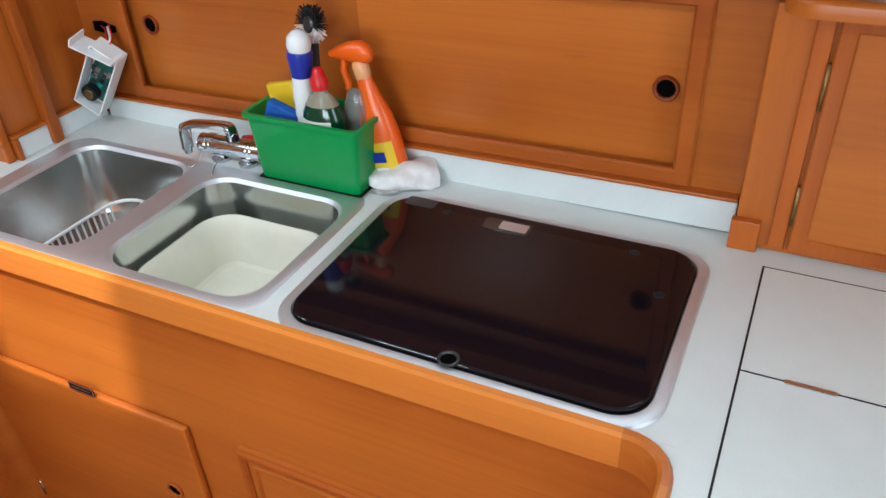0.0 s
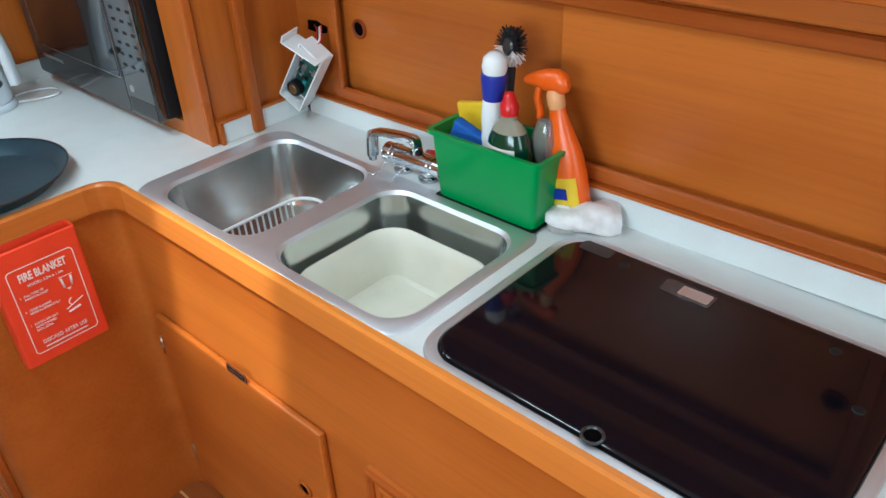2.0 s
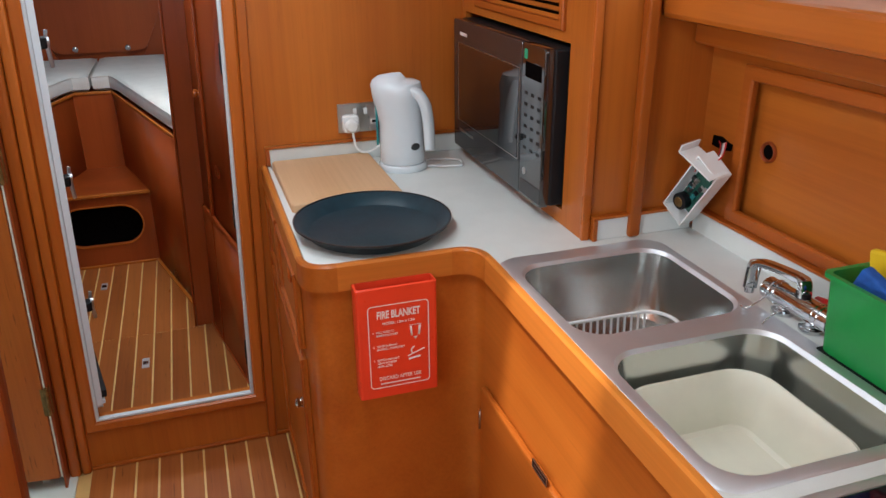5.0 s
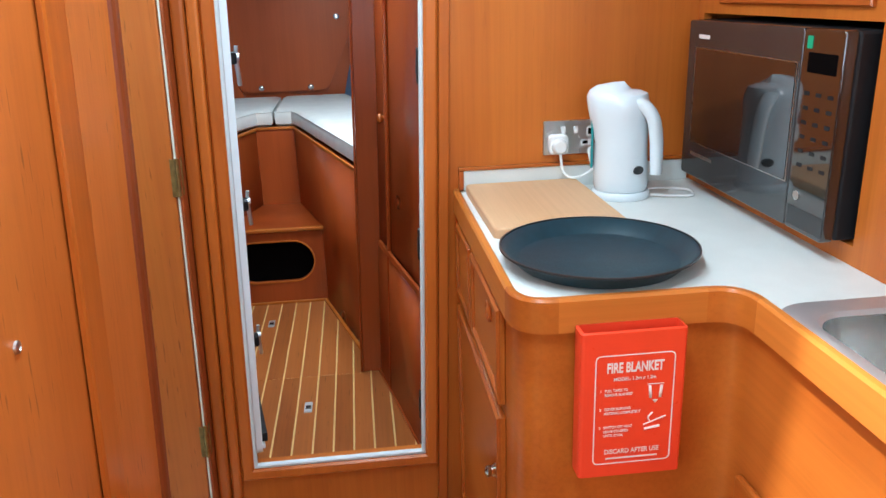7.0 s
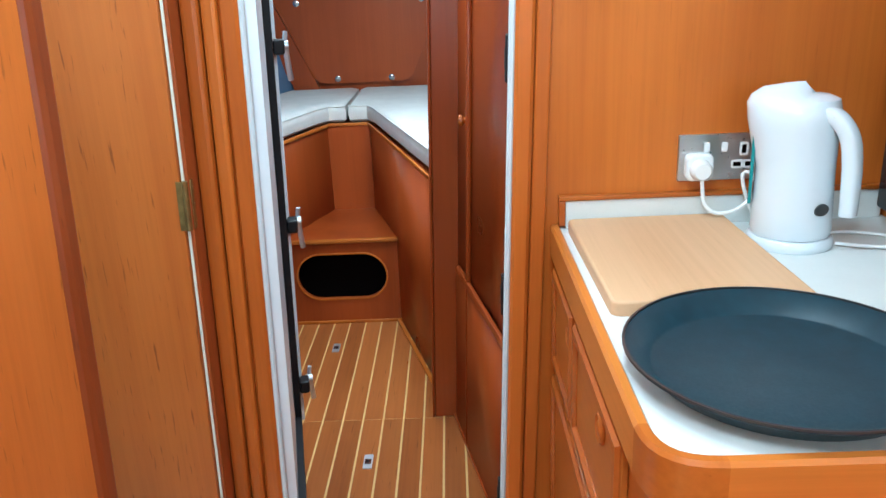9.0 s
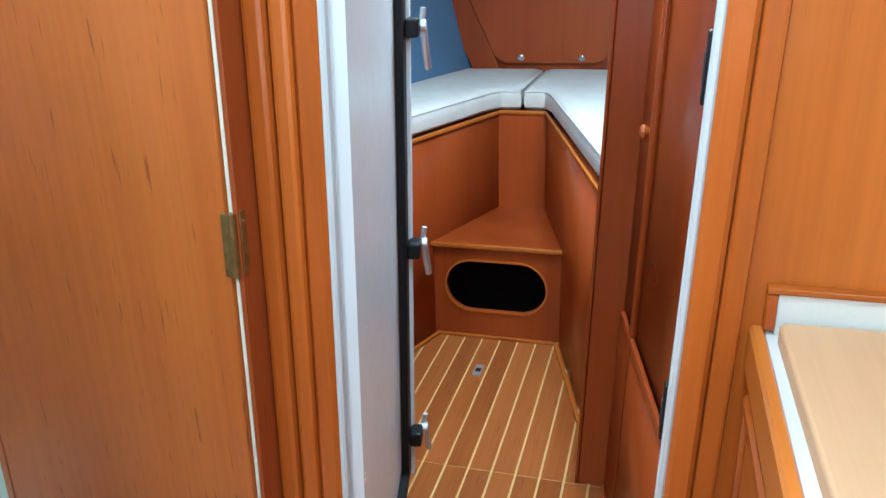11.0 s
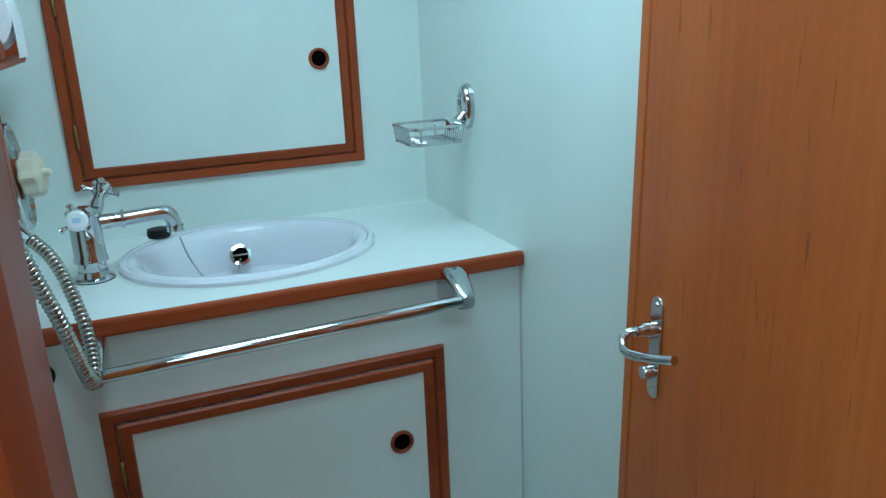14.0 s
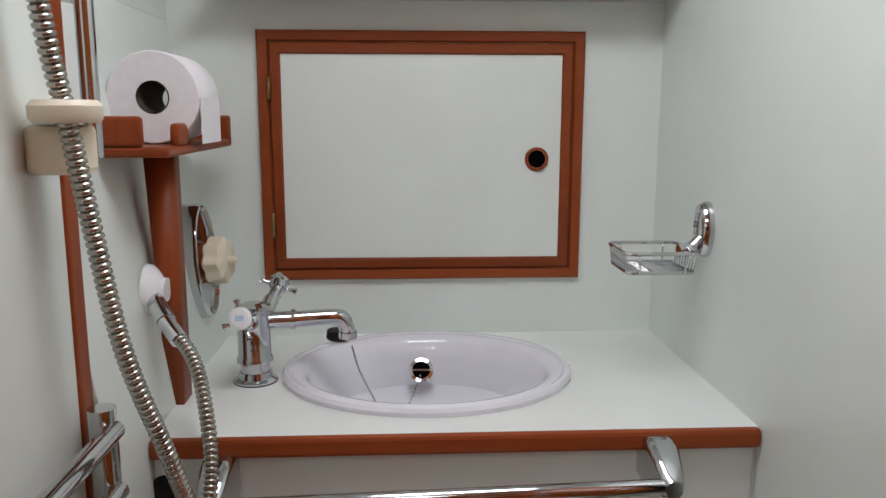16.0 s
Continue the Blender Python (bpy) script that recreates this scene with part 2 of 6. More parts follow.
def loft(loops, closed=True, caps=True, bm=None, m=None):
    """Skin over a row of loops with the same number of points."""
    own = bmesh.new()
    rows = [[own.verts.new(p) for p in loop] for loop in loops]
    n = len(rows[0])
    for a, b in zip(rows, rows[1:]):
        for i in range(n if closed else n - 1):
            own.faces.new((a[i], a[(i + 1) % n], b[(i + 1) % n], b[i]))
    if caps:
        for r in (rows[-1:] if caps == "end" else (rows[0], rows[-1])):
            try:
                own.faces.new(r).select = len(r) > 3
            except ValueError:
                pass
    return merge(bm, own, m)


def lathe(profile, n=28, bm=None, m=None, caps=True, sx=1.0, sy=1.0):
    """Round body from (radius, height) pairs about the z axis."""
    loops = [[(sx * r * math.cos(2 * math.pi * i / n), sy * r * math.sin(2 * math.pi * i / n), z) for i in range(n)] for r, z in profile]
    return loft(loops, True, caps, bm, m)


def smooth_path(points, per=8):
    """A Catmull-Rom curve through points."""
    p = [Vector(a) for a in points]
    p = [p[0] * 2 - p[1]] + p + [p[-1] * 2 - p[-2]]
    out = []
    for a, b, c, d in zip(p, p[1:], p[2:], p[3:]):
        for i in range(per):
            t = i / per
            out.append(0.5 * (2 * b + (c - a) * t + (2 * a - 5 * b + 4 * c - d) * t * t + (3 * b - a - 3 * c + d) * t ** 3))
    return out + [p[-2]]


def tube(points, r, n=10, bm=None, m=None, rings=None):
    """A round bar along points; rings: a function of the index that scales the radius."""
    pts = [Vector(p) for p in points]
    loops, side = [], None
    for i, p in enumerate(pts):
        d = (pts[min(i + 1, len(pts) - 1)] - pts[max(i - 1, 0)]).normalized()
        if side is None:
            side = d.orthogonal().normalized()
        side = (side - d * side.dot(d)).normalized()
        up = d.cross(side)
        k = r * (rings(i) if rings else 1)
        loops.append([p + k * (math.cos(2 * math.pi * j / n) * side + math.sin(2 * math.pi * j / n) * up) for j in range(n)])
    return loft(loops, True, True, bm, m)


def rrect(x0, x1, y0, y1, r, n=6):
    """A rectangle with round corners, counter-clockwise."""
    out = []
    for cx, cy, a in ((x1 - r, y1 - r, 0), (x0 + r, y1 - r, 90), (x0 + r, y0 + r, 180), (x1 - r, y0 + r, 270)):
        for i in range(n + 1):
            t = radians(a + 90 * i / n)
            out.append((cx + r * math.cos(t), cy + r * math.sin(t)))
    return out


def inset_outline(pts, d):
    """A closed outline moved inwards by d."""
    k, area = len(pts), sum(a[0] * b[1] - b[0] * a[1] for a, b in zip(pts, pts[1:] + pts[:1]))
    s, out = math.copysign(1, area), []
    for i in range(k):
        a, b, e = Vector(pts[i - 1]), Vector(pts[i]), Vector(pts[(i + 1) % k])
        u, w = (b - a).normalized(), (e - b).normalized()
        n1, n2 = Vector((-u.y, u.x)) * s, Vector((-w.y, w.x)) * s
        out.append(tuple(b + (n1 + n2) * (d / max(0.3, 1 + n1.dot(n2)))))
    return out


def prism(pts, z0, z1, bm=None, m=None, bev=0.0):
    """An upright solid over a plan outline; bev rounds its upper edge."""
    loops = [[(x, y, z0) for x, y in pts]]
    if bev:
        def shrunk(d):
            return inset_outline(pts, d)
        for ang in (0, 30, 60, 90):
            d, h = bev * (1 - math.cos(radians(ang))), bev * math.sin(radians(ang))
            loops.append([(x, y, z1 - bev + h) for x, y in shrunk(d)])
    else:
        loops.append([(x, y, z1) for x, y in pts])
    return loft(loops, True, True, bm, m)


def ring(outer, inner, z0, z1, bm=None, m=None):
    """A flat frame between two outlines with as many points each."""
    return loft([[(x, y, z) for x, y in o] for o, z in ((outer, z0), (outer, z1), (inner, z1), (inner, z0), (outer, z0))], True, False, bm, m)


def frame_box(u0, u1, v0, v1, w, d0, d1, m, bm=None, bev=0.0):
    """A mitred frame w wide round a rectangle, d0 to d1 deep, laid by m."""
    o = [(u0, v0), (u1, v0), (u1, v1), (u0, v1)]
    i = [(u0 + w, v0 + w), (u1 - w, v0 + w), (u1 - w, v1 - w), (u0 + w, v1 - w)]
    b = bev
    oi = [(u0 + b, v0 + b), (u1 - b, v0 + b), (u1 - b, v1 - b), (u0 + b, v1 - b)]
    ii = [(u0 + w - b, v0 + w - b), (u1 - w + b, v0 + w - b), (u1 - w + b, v1 - w + b), (u0 + w - b, v1 - w + b)]
    loops = [(o, d0), (o, d1 - b), (oi, d1), (ii, d1), (i, d1 - b), (i, d0), (o, d0)] if b else [(o, d0), (o, d1), (i, d1), (i, d0), (o, d0)]
    return loft([[(x, y, z) for x, y in q] for q, z in loops], True, False, bm, m)


def offset_path(path, d):
    """A plan path moved d to its left."""
    out = []
    for i, p in enumerate(path):
        a, b = path[max(i - 1, 0)], path[min(i + 1, len(path) - 1)]
        t = Vector((b[0] - a[0], b[1] - a[1])).normalized()
        out.append((p[0] - t.y * d, p[1] + t.x * d))
    return out


def sweep(path, profile, bm=None, m=None, first=0, last=None):
    """A profile of (left offset, height) drawn along a plan path."""
    lines = [offset_path(path, d) for d, _ in profile]
    loops = [[(lines[k][i][0], lines[k][i][1], profile[k][1]) for k in range(len(profile))] for i in range(len(path))]
    return loft(loops[first:last], True, True, bm, m)


def rounded(path, radii, n=7):
    """A plan path with its inner corners rounded."""
    out = [path[0]]
    for i in range(1, len(path) - 1):
        p, a, b, r = Vector(path[i]), Vector(path[i - 1]), Vector(path[i + 1]), radii[i - 1]
        u, w = (a - p).normalized(), (b - p).normalized()
        s, e = p + u * r, p + w * r
        for k in range(n + 1):
            t = k / n
            out.append(tuple((1 - t) ** 2 * s + 2 * t * (1 - t) * p * 1.0 + t * t * e))
    return out + [path[-1]]


def slab(xs, ys, keep, z0, z1):
    """A plate over the cells of a grid of which keep(x, y) of the middle is true."""
    bm = bmesh.new()
    vs = {}

    def v(i, j, z):
        return vs.setdefault((i, j, z), bm.verts.new((xs[i], ys[j], z))) if (i, j, z) not in vs else vs[(i, j, z)]
    on = {(i, j) for i in range(len(xs) - 1) for j in range(len(ys) - 1) if keep((xs[i] + xs[i + 1]) / 2, (ys[j] + ys[j + 1]) / 2)}
    for i, j in on:
        bm.faces.new((v(i, j, z1), v(i + 1, j, z1), v(i + 1, j + 1, z1), v(i, j + 1, z1)))
        bm.faces.new((v(i, j, z0), v(i, j + 1, z0), v(i + 1, j + 1, z0), v(i + 1, j, z0)))
        for di, dj, a, b in ((-1, 0, (i, j), (i, j + 1)), (1, 0, (i + 1, j), (i + 1, j + 1)), (0, -1, (i, j), (i + 1, j)), (0, 1, (i, j + 1), (i + 1, j + 1))):
            if (i + di, j + dj) not in on:
                bm.faces.new((v(*a, z0), v(*b, z0), v(*b, z1), v(*a, z1)))
    return bm


FACE_Y = Matrix(((1, 0, 0, 0), (0, 0, -1, 0), (0, 1, 0, 0), (0, 0, 0, 1)))   # plan x, y, up -> x, z, towards -y
FACE_YP = Matrix(((-1, 0, 0, 0), (0, 0, 1, 0), (0, 1, 0, 0), (0, 0, 0, 1))) @ Matrix.Diagonal((-1, 1, 1, 1))   # plan x, y, up -> x, z, towards +y
FACE_X = Matrix(((0, 0, 1, 0), (1, 0, 0, 0), (0, 1, 0, 0), (0, 0, 0, 1)))    # plan x, y, up -> y, z, towards +x


def text_mesh(words, size, m, material, parent, name="lettering", align="CENTER", thick=0.0003, bold=0.0):
    c = bpy.data.curves.new(name, "FONT")
    c.body, c.size, c.align_x, c.extrude = words, size, align, thick
    c.align_y, c.offset = "CENTER", bold
    tmp = new("tmp_text", c)
    bpy.context.view_layer.update()
    me = bpy.data.meshes.new_from_object(tmp.evaluated_get(bpy.context.evaluated_depsgraph_get()))
    bpy.data.objects.remove(tmp)
    bpy.data.curves.remove(c)
    me.transform(m)
    me.materials.clear()
    me.materials.append(material)
    ob = new(name, me)
    ob.parent = parent
    ob.matrix_parent_inverse = parent.matrix_world.inverted()
    return ob

# ---- plan: x runs aft, y to the galley side, z up ----
FL = -0.03          # cabin sole
TOP = 0.90          # galley worktop
BX = -2.175         # face of the main bulkhead
CEIL = 1.99

# floors (planks come last)
structure("floor", box(-2.17, 1.6, -1.7, 1.75, FL - 0.06, FL - 0.0012), HOLLY, "varnished teak and holly cabin sole")
structure("floor_fore", box(-5.0, -2.205, -1.3, 1.3, FL - 0.06, FL - 0.0012), HOLLY, "varnished teak and holly sole of the fore cabin")

# bulkhead with its doorway
DY0, DY1, DZ0, DZ1 = -0.070, 0.404, 0.150, 1.80
bm = slab([-0.178, DY0, DY1, 1.75], [FL - 0.05, DZ0, DZ1, CEIL], lambda y, z: not (DY0 < y < DY1 and DZ0 < z < DZ1), BX - 0.032, BX)
structure("wall_bulkhead", merge(None, bm, FACE_X), WOODZ, "varnished cherry veneer bulkhead with a doorway")
# frame round the doorway, with a pale rubber seal in it
bm = frame_box(DY0 - 0.034, DY1 + 0.036, DZ0 - 0.036, DZ1 + 0.036, 0.034, BX + 0.0, BX + 0.022, FACE_X, bev=0.006)
structure("trim_doorway", bm, TRIM, "rounded cherry trim round the watertight doorway")
bm = frame_box(DY0 - 0.002, DY1 + 0.002, DZ0 - 0.002, DZ1 + 0.002, 0.011, BX + 0.002, BX + 0.016, FACE_X, bev=0.003)
structure("trim_doorway_seal", bm, SEALW, "white rubber seal round the doorway")
structure("trim_sill_foot", box(BX, BX + 0.012, -0.14, 0.48, FL, FL + 0.012, 0.004), TRIMX, "thin cherry strip along the foot of the sill")
# stiles between the doorway and the toilet compartment
structure("trim_corner_inner", box(BX + 0.001, BX + 0.026, -0.1340, DY0 - 0.0355, FL, CEIL, 0.008), TRIM, "rounded cherry corner moulding")
structure("trim_corner_outer", box(BX + 0.001, BX + 0.032, -0.1680, -0.1355, FL, CEIL, 0.009), TRIM, "rounded cherry corner moulding")
structure("trim_corner_dark", box(BX + 0.001, BX + 0.078, -0.1765, -0.1690, FL, CEIL, 0.002), JAMB, "cherry hinge jamb with its shade put into the colour")
structure("trim_bulkhead_edge", box(BX + 0.0005, BX + 0.016, DY1 + 0.038, DY1 + 0.066, FL, CEIL, 0.005), TRIM, "rounded cherry edge strip")

# partition between cabin and toilet compartment
structure("wall_partition", box(-1.5705, -0.85, -0.175, -0.141, FL, CEIL), DOORW, "varnished cherry veneer partition")
structure("trim_jamb", box(-1.612, -1.570, -0.180, -0.132, FL, CEIL, 0.012), JAMB, "cherry door jamb with its shade put into the colour")
structure("trim_partition_strip", box(-1.358, -1.276, -0.1405, -0.130, FL, CEIL, 0.008), TRIM, "broad rounded cherry moulding on the partition")
structure("wall_over_head_door", box(BX + 0.09, -1.613, -0.175, -0.141, 1.86, CEIL), DOORW, "veneer panel over the toilet door")

# deckhead with openings for the hatches
HOLES = ((-1.0, -0.62, 0.15, 0.36), (-1.87, -1.43, 0.14, 0.58), (-2.07, -1.63, -1.07, -0.63), (-3.47, -2.93, -0.10, 0.44))
xs = sorted({-5.05, 1.75} | {h[i] for h in HOLES for i in (0, 1)})
ys = sorted({-1.75, 1.8} | {h[i] for h in HOLES for i in (2, 3)})
bm = slab(xs, ys, lambda x, y: not any(h[0] < x < h[1] and h[2] < y < h[3] for h in HOLES), CEIL, CEIL + 0.05)
structure("ceiling", bm, DECKHEAD, "white panelled deckhead")
for i, (a, b, c, d) in enumerate(HOLES[1:]):
    structure("window_hatch_%d" % (i + 1), box(a - 0.03, b + 0.03, c - 0.03, d + 0.03, CEIL + 0.0505, CEIL + 0.0605, 0.003), ACRYLIC, "closed white acrylic deck hatch")

# galley side: hull lining behind the lockers, and the shelf under the windows
bm = slab([-2.2, -1.25, 0.85, 1.7], [FL, 1.500, 1.86, CEIL], lambda x, z: not (-1.25 < x < 0.85 and 1.500 < z < 1.86), 0, 0.05)
structure("wall_galley_side", merge(None, bm, Matrix.Translation((0, 1.80, 0)) @ FACE_Y), GREYVINYL, "grey vinyl cabin side with a long window")
structure("wall_aft", merge(None, slab([-1.7, -0.05, 0.65, 1.75], [FL - 0.05, 1.02, CEIL], lambda y, z: not (-0.05 < y < 0.65 and z > 1.02), 1.62, 1.66), FACE_X), WOODZ, "cherry bulkhead with the companionway")
bm = slab([-0.87, -0.62, 0.92, 1.66], [FL - 0.05, 1.18, 1.72, CEIL], lambda x, z: not (-0.62 < x < 0.92 and 1.18 < z < 1.72), 0, 0.05)
structure("wall_far_side", merge(None, bm, Matrix.Translation((0, -1.70, 0)) @ FACE_Y), WOODX, "cherry panelling with a long window on the far side")
structure("wall_far_end", box(-0.87, -0.85, -1.70, -0.1755, FL, CEIL), WOODZ, "cherry panel closing the cabin")

# column with the microwave, and the locker wall over the worktop
CX, CY = -1.375, 1.10
bm = slab([BX, -2.145, -1.475, CX], [TOP - 0.02, 0.935, 1.315, 1.333, CEIL], lambda x, z: not (-2.145 < x < -1.475 and 0.935 < z < 1.315), 0, 0.02)
col = structure("wall_column", merge(None, bm, Matrix.Translation((0, CY + 0.02, 0)) @ FACE_Y), WOODZ, "cherry casing round the microwave")
structure("wall_column_side", box(CX - 0.02, CX, CY + 0.021, 1.74, TOP - 0.02, CEIL), WOODZ, "cherry side of the microwave casing")
# back of the recess coloured near-black for the shade behind the microwave
structure("wall_recess", box(-2.16, -1.40, 1.60, 1.62, TOP, 1.4), VOID, "near-black sheet standing in for shade behind the microwave")
structure("trim_column_corner", box(CX - 0.002, CX + 0.010, CY - 0.004, CY + 0.016, TOP, CEIL, 0.004), TRIM, "rounded cherry corner of the casing")
structure("trim_post", box(CX + 0.001, CX + 0.027, 1.205, 1.235, TOP, CEIL, 0.007), TRIM, "slim cherry post standing on the worktop")

PY = 1.41
SHEER = Matrix(((1, 0, 0, 0), (0, 1, 0, 0), (0.012, 0, 1, 0.012 * 1.26), (0, 0, 0, 1)))     # the lockers rise a little aft
bm = slab([-1.374, -1.243, -0.022, 0.074], [0.93, 0.969, 1.277, 1.39], lambda x, z: not (-1.243 < x < -0.022 and 0.969 < z < 1.277), 0, 0.018)
structure("wall_locker_front", merge(None, bm, SHEER @ Matrix.Translation((0, PY - 0.004, 0)) @ FACE_Y), WOODX, "cherry locker front behind the worktop")
bm = frame_box(-1.257, -0.009, 0.957, 1.290, 0.030, 0.0, 0.010, SHEER @ Matrix.Translation((0, PY - 0.0225, 0)) @ FACE_Y, bev=0.004)
structure("trim_locker_frame", bm, TRIMX, "cherry moulding round the sliding doors")


def hole_ring(x, z, y, r=0.024, parent=None):
    m = Matrix.Translation((x, y, z)) @ FACE_Y
    part("finger_ring", lathe([(r, 0), (r, 0.004), (r * 0.9, 0.007), (r * 0.74, 0.005), (r * 0.70, 0.001), (r * 0.70, 0.0003), (r, 0)], 24, None, m, False), TEAK, parent, "dark turned wooden ring")
    part("finger_hole", lathe([(r * 0.70, 0.0008), (r * 0.70, 0.0012)], 20, None, m), VOID, parent, "dark finger hole")


for x0, x1, hx, dy in ((-1.250, -0.62, -1.188, 0.003), (-0.65, -0.016, -0.071, 0.0)):
    d = thing("sliding_door", "varnished cherry sliding locker door with a round finger hole", "locker door", ((x0 + x1) / 2, PY, 0.955), "sliding doors behind the worktop")
    part("door_panel", box(x0, x1, PY + dy, PY + 0.010 + dy, 0.961, 1.286, 0, None, SHEER), WOODX, d)
    hole_ring(hx, 1.122 + 0.012 * (hx + 1.26) * 0.6, PY + dy - 0.0005, 0.022, d)

# stepped valance over the lockers, with a grey lining above it
structure("trim_valance_lower", box(CX + 0.001, 0.4, 1.335, 1.404, 1.318, 1.372, 0.006), WOODX, "rounded cherry valance")
structure("trim_valance_upper", box(CX + 0.001, 0.4, 1.245, 1.404, 1.3735, 1.437, 0.012), WOODX, "rounded cherry shelf edge")
bm = slab([CX, -1.22, 0.82, 1.6], [1.44, 1.500, 1.86, CEIL], lambda x, z: not (-1.22 < x < 0.82 and 1.500 < z < 1.86), 0, 0.046)
structure("wall_lining", merge(None, bm, Matrix.Translation((0, 1.45, 0)) @ FACE_Y), GREYVINYL, "pale grey padded lining above the lockers")

# ---- galley worktop, its rail and its fronts ----
RX, RY, LX = 0.075, 0.86, -1.402      # turn of the rail aft, front of the worktop, face of the forward leg
LY = 0.478                           # drawer side of the forward leg
sink_hole = lambda x, y: (-1.284 < x < -0.970 and 0.897 < y < 1.238) or (-0.914 < x < -0.583 and 0.897 < y < 1.222)
xs = [BX, LX - 0.062, LX - 0.012, -1.284, -0.970, -0.914, -0.583, RX + 0.012, 0.62]
ys = [0.45, LY + 0.012, LY + 0.062, RY + 0.012, 0.897, 1.222, 1.238, 1.39]
bm = slab(xs, ys, lambda x, y: (y > RY + 0.012 or (x < LX - 0.012 and y > LY + 0.012) or (x > RX + 0.012)) and not sink_hole(x, y) and not (LX - 0.062 < x < LX and y < LY + 0.062), TOP - 0.03, TOP)
arc = [(LX - 0.062 + 0.05 * math.sin(radians(a)), LY + 0.062 - 0.05 * math.cos(radians(a))) for a in range(0, 91, 10)]
prism([(LX - 0.062, LY + 0.062)] + arc, TOP - 0.03, TOP, bm)
structure("worktop", bm, LAMINATE, "white speckled laminate galley worktop")
rail = rounded([(BX + 0.002, LY), (LX, LY), (LX, RY), (RX, RY), (RX, 0.45)], [0.075, 0.055, 0.055])
prof = [(0.0, TOP - 0.054), (0.0, TOP + 0.001), (0.004, TOP + 0.006), (0.014, TOP + 0.006), (0.018, TOP + 0.0), (0.018, TOP - 0.054)]
for px, py, r, sx, sy in ((LX, RY, 0.055, -1, 1), (RX, RY, 0.055, 1, 1)):
    p, c = Vector((px, py)), (px + sx * 0.0125, py + sy * 0.0125)
    u, w = (Vector((px, py - r)), Vector((px - sx * r, py)))
    arcp = [tuple((1 - k / 7) ** 2 * u + 2 * k / 7 * (1 - k / 7) * p + (k / 7) ** 2 * w) for k in range(8)]
    arcp = [(x + sx * 0.007, y + sy * 0.007) for x, y in arcp]
    structure("worktop_corner", prism([(c[0], py - r)] + arcp + [(px - sx * r, c[1]), c], TOP - 0.03, TOP - 0.0003), LAMINATE, "white laminate corner of the worktop")
for a, b, mat in ((0, 2, RAIL), (1, 9, WOODX), (8, 10, RAILY), (9, 17, WOODX), (16, 18, RAIL), (17, 25, WOODX), (24, 26, RAILY)):
    structure("trim_worktop_rail", sweep(rail, prof, None, None, a, b), mat, "rounded cherry edge rail of the worktop")
structure("trim_hinge_draught", box(-2.1010, -2.0965, -0.1810, -0.1762, FL + 0.05, 1.84), CREAM, "cream draught strip in the door joint")
body = rounded([(BX + 0.002, LY + 0.014), (LX - 0.014, LY + 0.014), (LX - 0.014, RY + 0.014), (RX + 0.014, RY + 0.014), (RX + 0.014, 0.45)], [0.065, 0.045, 0.05])
structure("cabinet_fronts", sweep(body, [(0, FL), (0, TOP - 0.055), (0.016, TOP - 0.055), (0.016, FL)]), WOODX, "varnished cherry cabinet fronts below the worktop")
structure("trim_worktop_end", box(0.62, 0.64, 0.45, 1.39, FL, TOP, 0.004), WOODZ, "cherry end panel of the galley")
# upstands with wooden caps
structure("upstand_back", box(CX + 0.021, RX - 0.002, 1.372, 1.389, TOP - 0.012, 0.9495, 0.004, None, SHEER), LAMINATE, "white laminate upstand along the lockers")
structure("trim_upstand_back", box(CX + 0.011, RX - 0.002, 1.366, 1.391, 0.9500, 0.9570, 0.002, None, SHEER), TRIMX, "thin cherry strip on the upstand")
structure("upstand_side", box(CX + 0.003, CX + 0.016, CY + 0.030, 1.371, TOP, 0.948, 0.002), LAMINATE, "white laminate upstand beside the microwave casing")
structure("trim_upstand_side", box(CX + 0.002, CX + 0.020, CY + 0.018, 1.366, 0.9485, 0.9560, 0.002), TRIM, "thin cherry strip on the side upstand")
structure("trim_upstand_side_end", box(CX + 0.002, CX + 0.022, CY + 0.0175, CY + 0.0285, TOP, 0.948, 0.002), TRIM, "short upright cherry strip beside the upstand")
structure("upstand_bulkhead", box(BX + 0.001, BX + 0.014, 0.505, 1.09, TOP, 0.954, 0.002), LAMINATE, "white laminate upstand on the bulkhead")
structure("trim_upstand_bulkhead", box(BX + 0.001, BX + 0.018, 0.492, 1.09, 0.9545, 0.963, 0.002), WOODY, "thin cherry strip on the bulkhead upstand")
structure("trim_upstand_end", box(BX + 0.001, BX + 0.018, 0.492, 0.5045, TOP + 0.007, 0.954, 0.002), TRIM, "short upright cherry strip")
# joints of the ice-box lids in the worktop
for a, b, c, d in ((0.1315, 0.1345, 0.60, 1.300), (0.1345, 0.62, 1.0400, 1.0425), (0.1345, 0.62, 1.2985, 1.3000)):
    structure("trim_hatch_joint", box(a, b, c, d, TOP - 0.002, TOP + 0.0006), BLACK, "dark joint round the lids in the worktop")

# ---- fore cabin ----
def wall_line(name, a, b, z0, z1, t, mat, label, bev=0.0):
    """A straight wall in plan from a to b, t thick to its left."""
    d = (Vector(b) - Vector(a)).normalized()
    n = Vector((-d.y, d.x)) * t
    pts = [a, b, tuple(Vector(b) + n), tuple(Vector(a) + n)]
    return structure(name, prism(pts, z0, z1, bev=bev), mat, label)


CB = 0.742      # top of the berth fronts
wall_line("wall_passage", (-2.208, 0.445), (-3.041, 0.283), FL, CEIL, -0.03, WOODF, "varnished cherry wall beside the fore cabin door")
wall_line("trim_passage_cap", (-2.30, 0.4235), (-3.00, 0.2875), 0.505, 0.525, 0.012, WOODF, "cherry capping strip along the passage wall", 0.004)
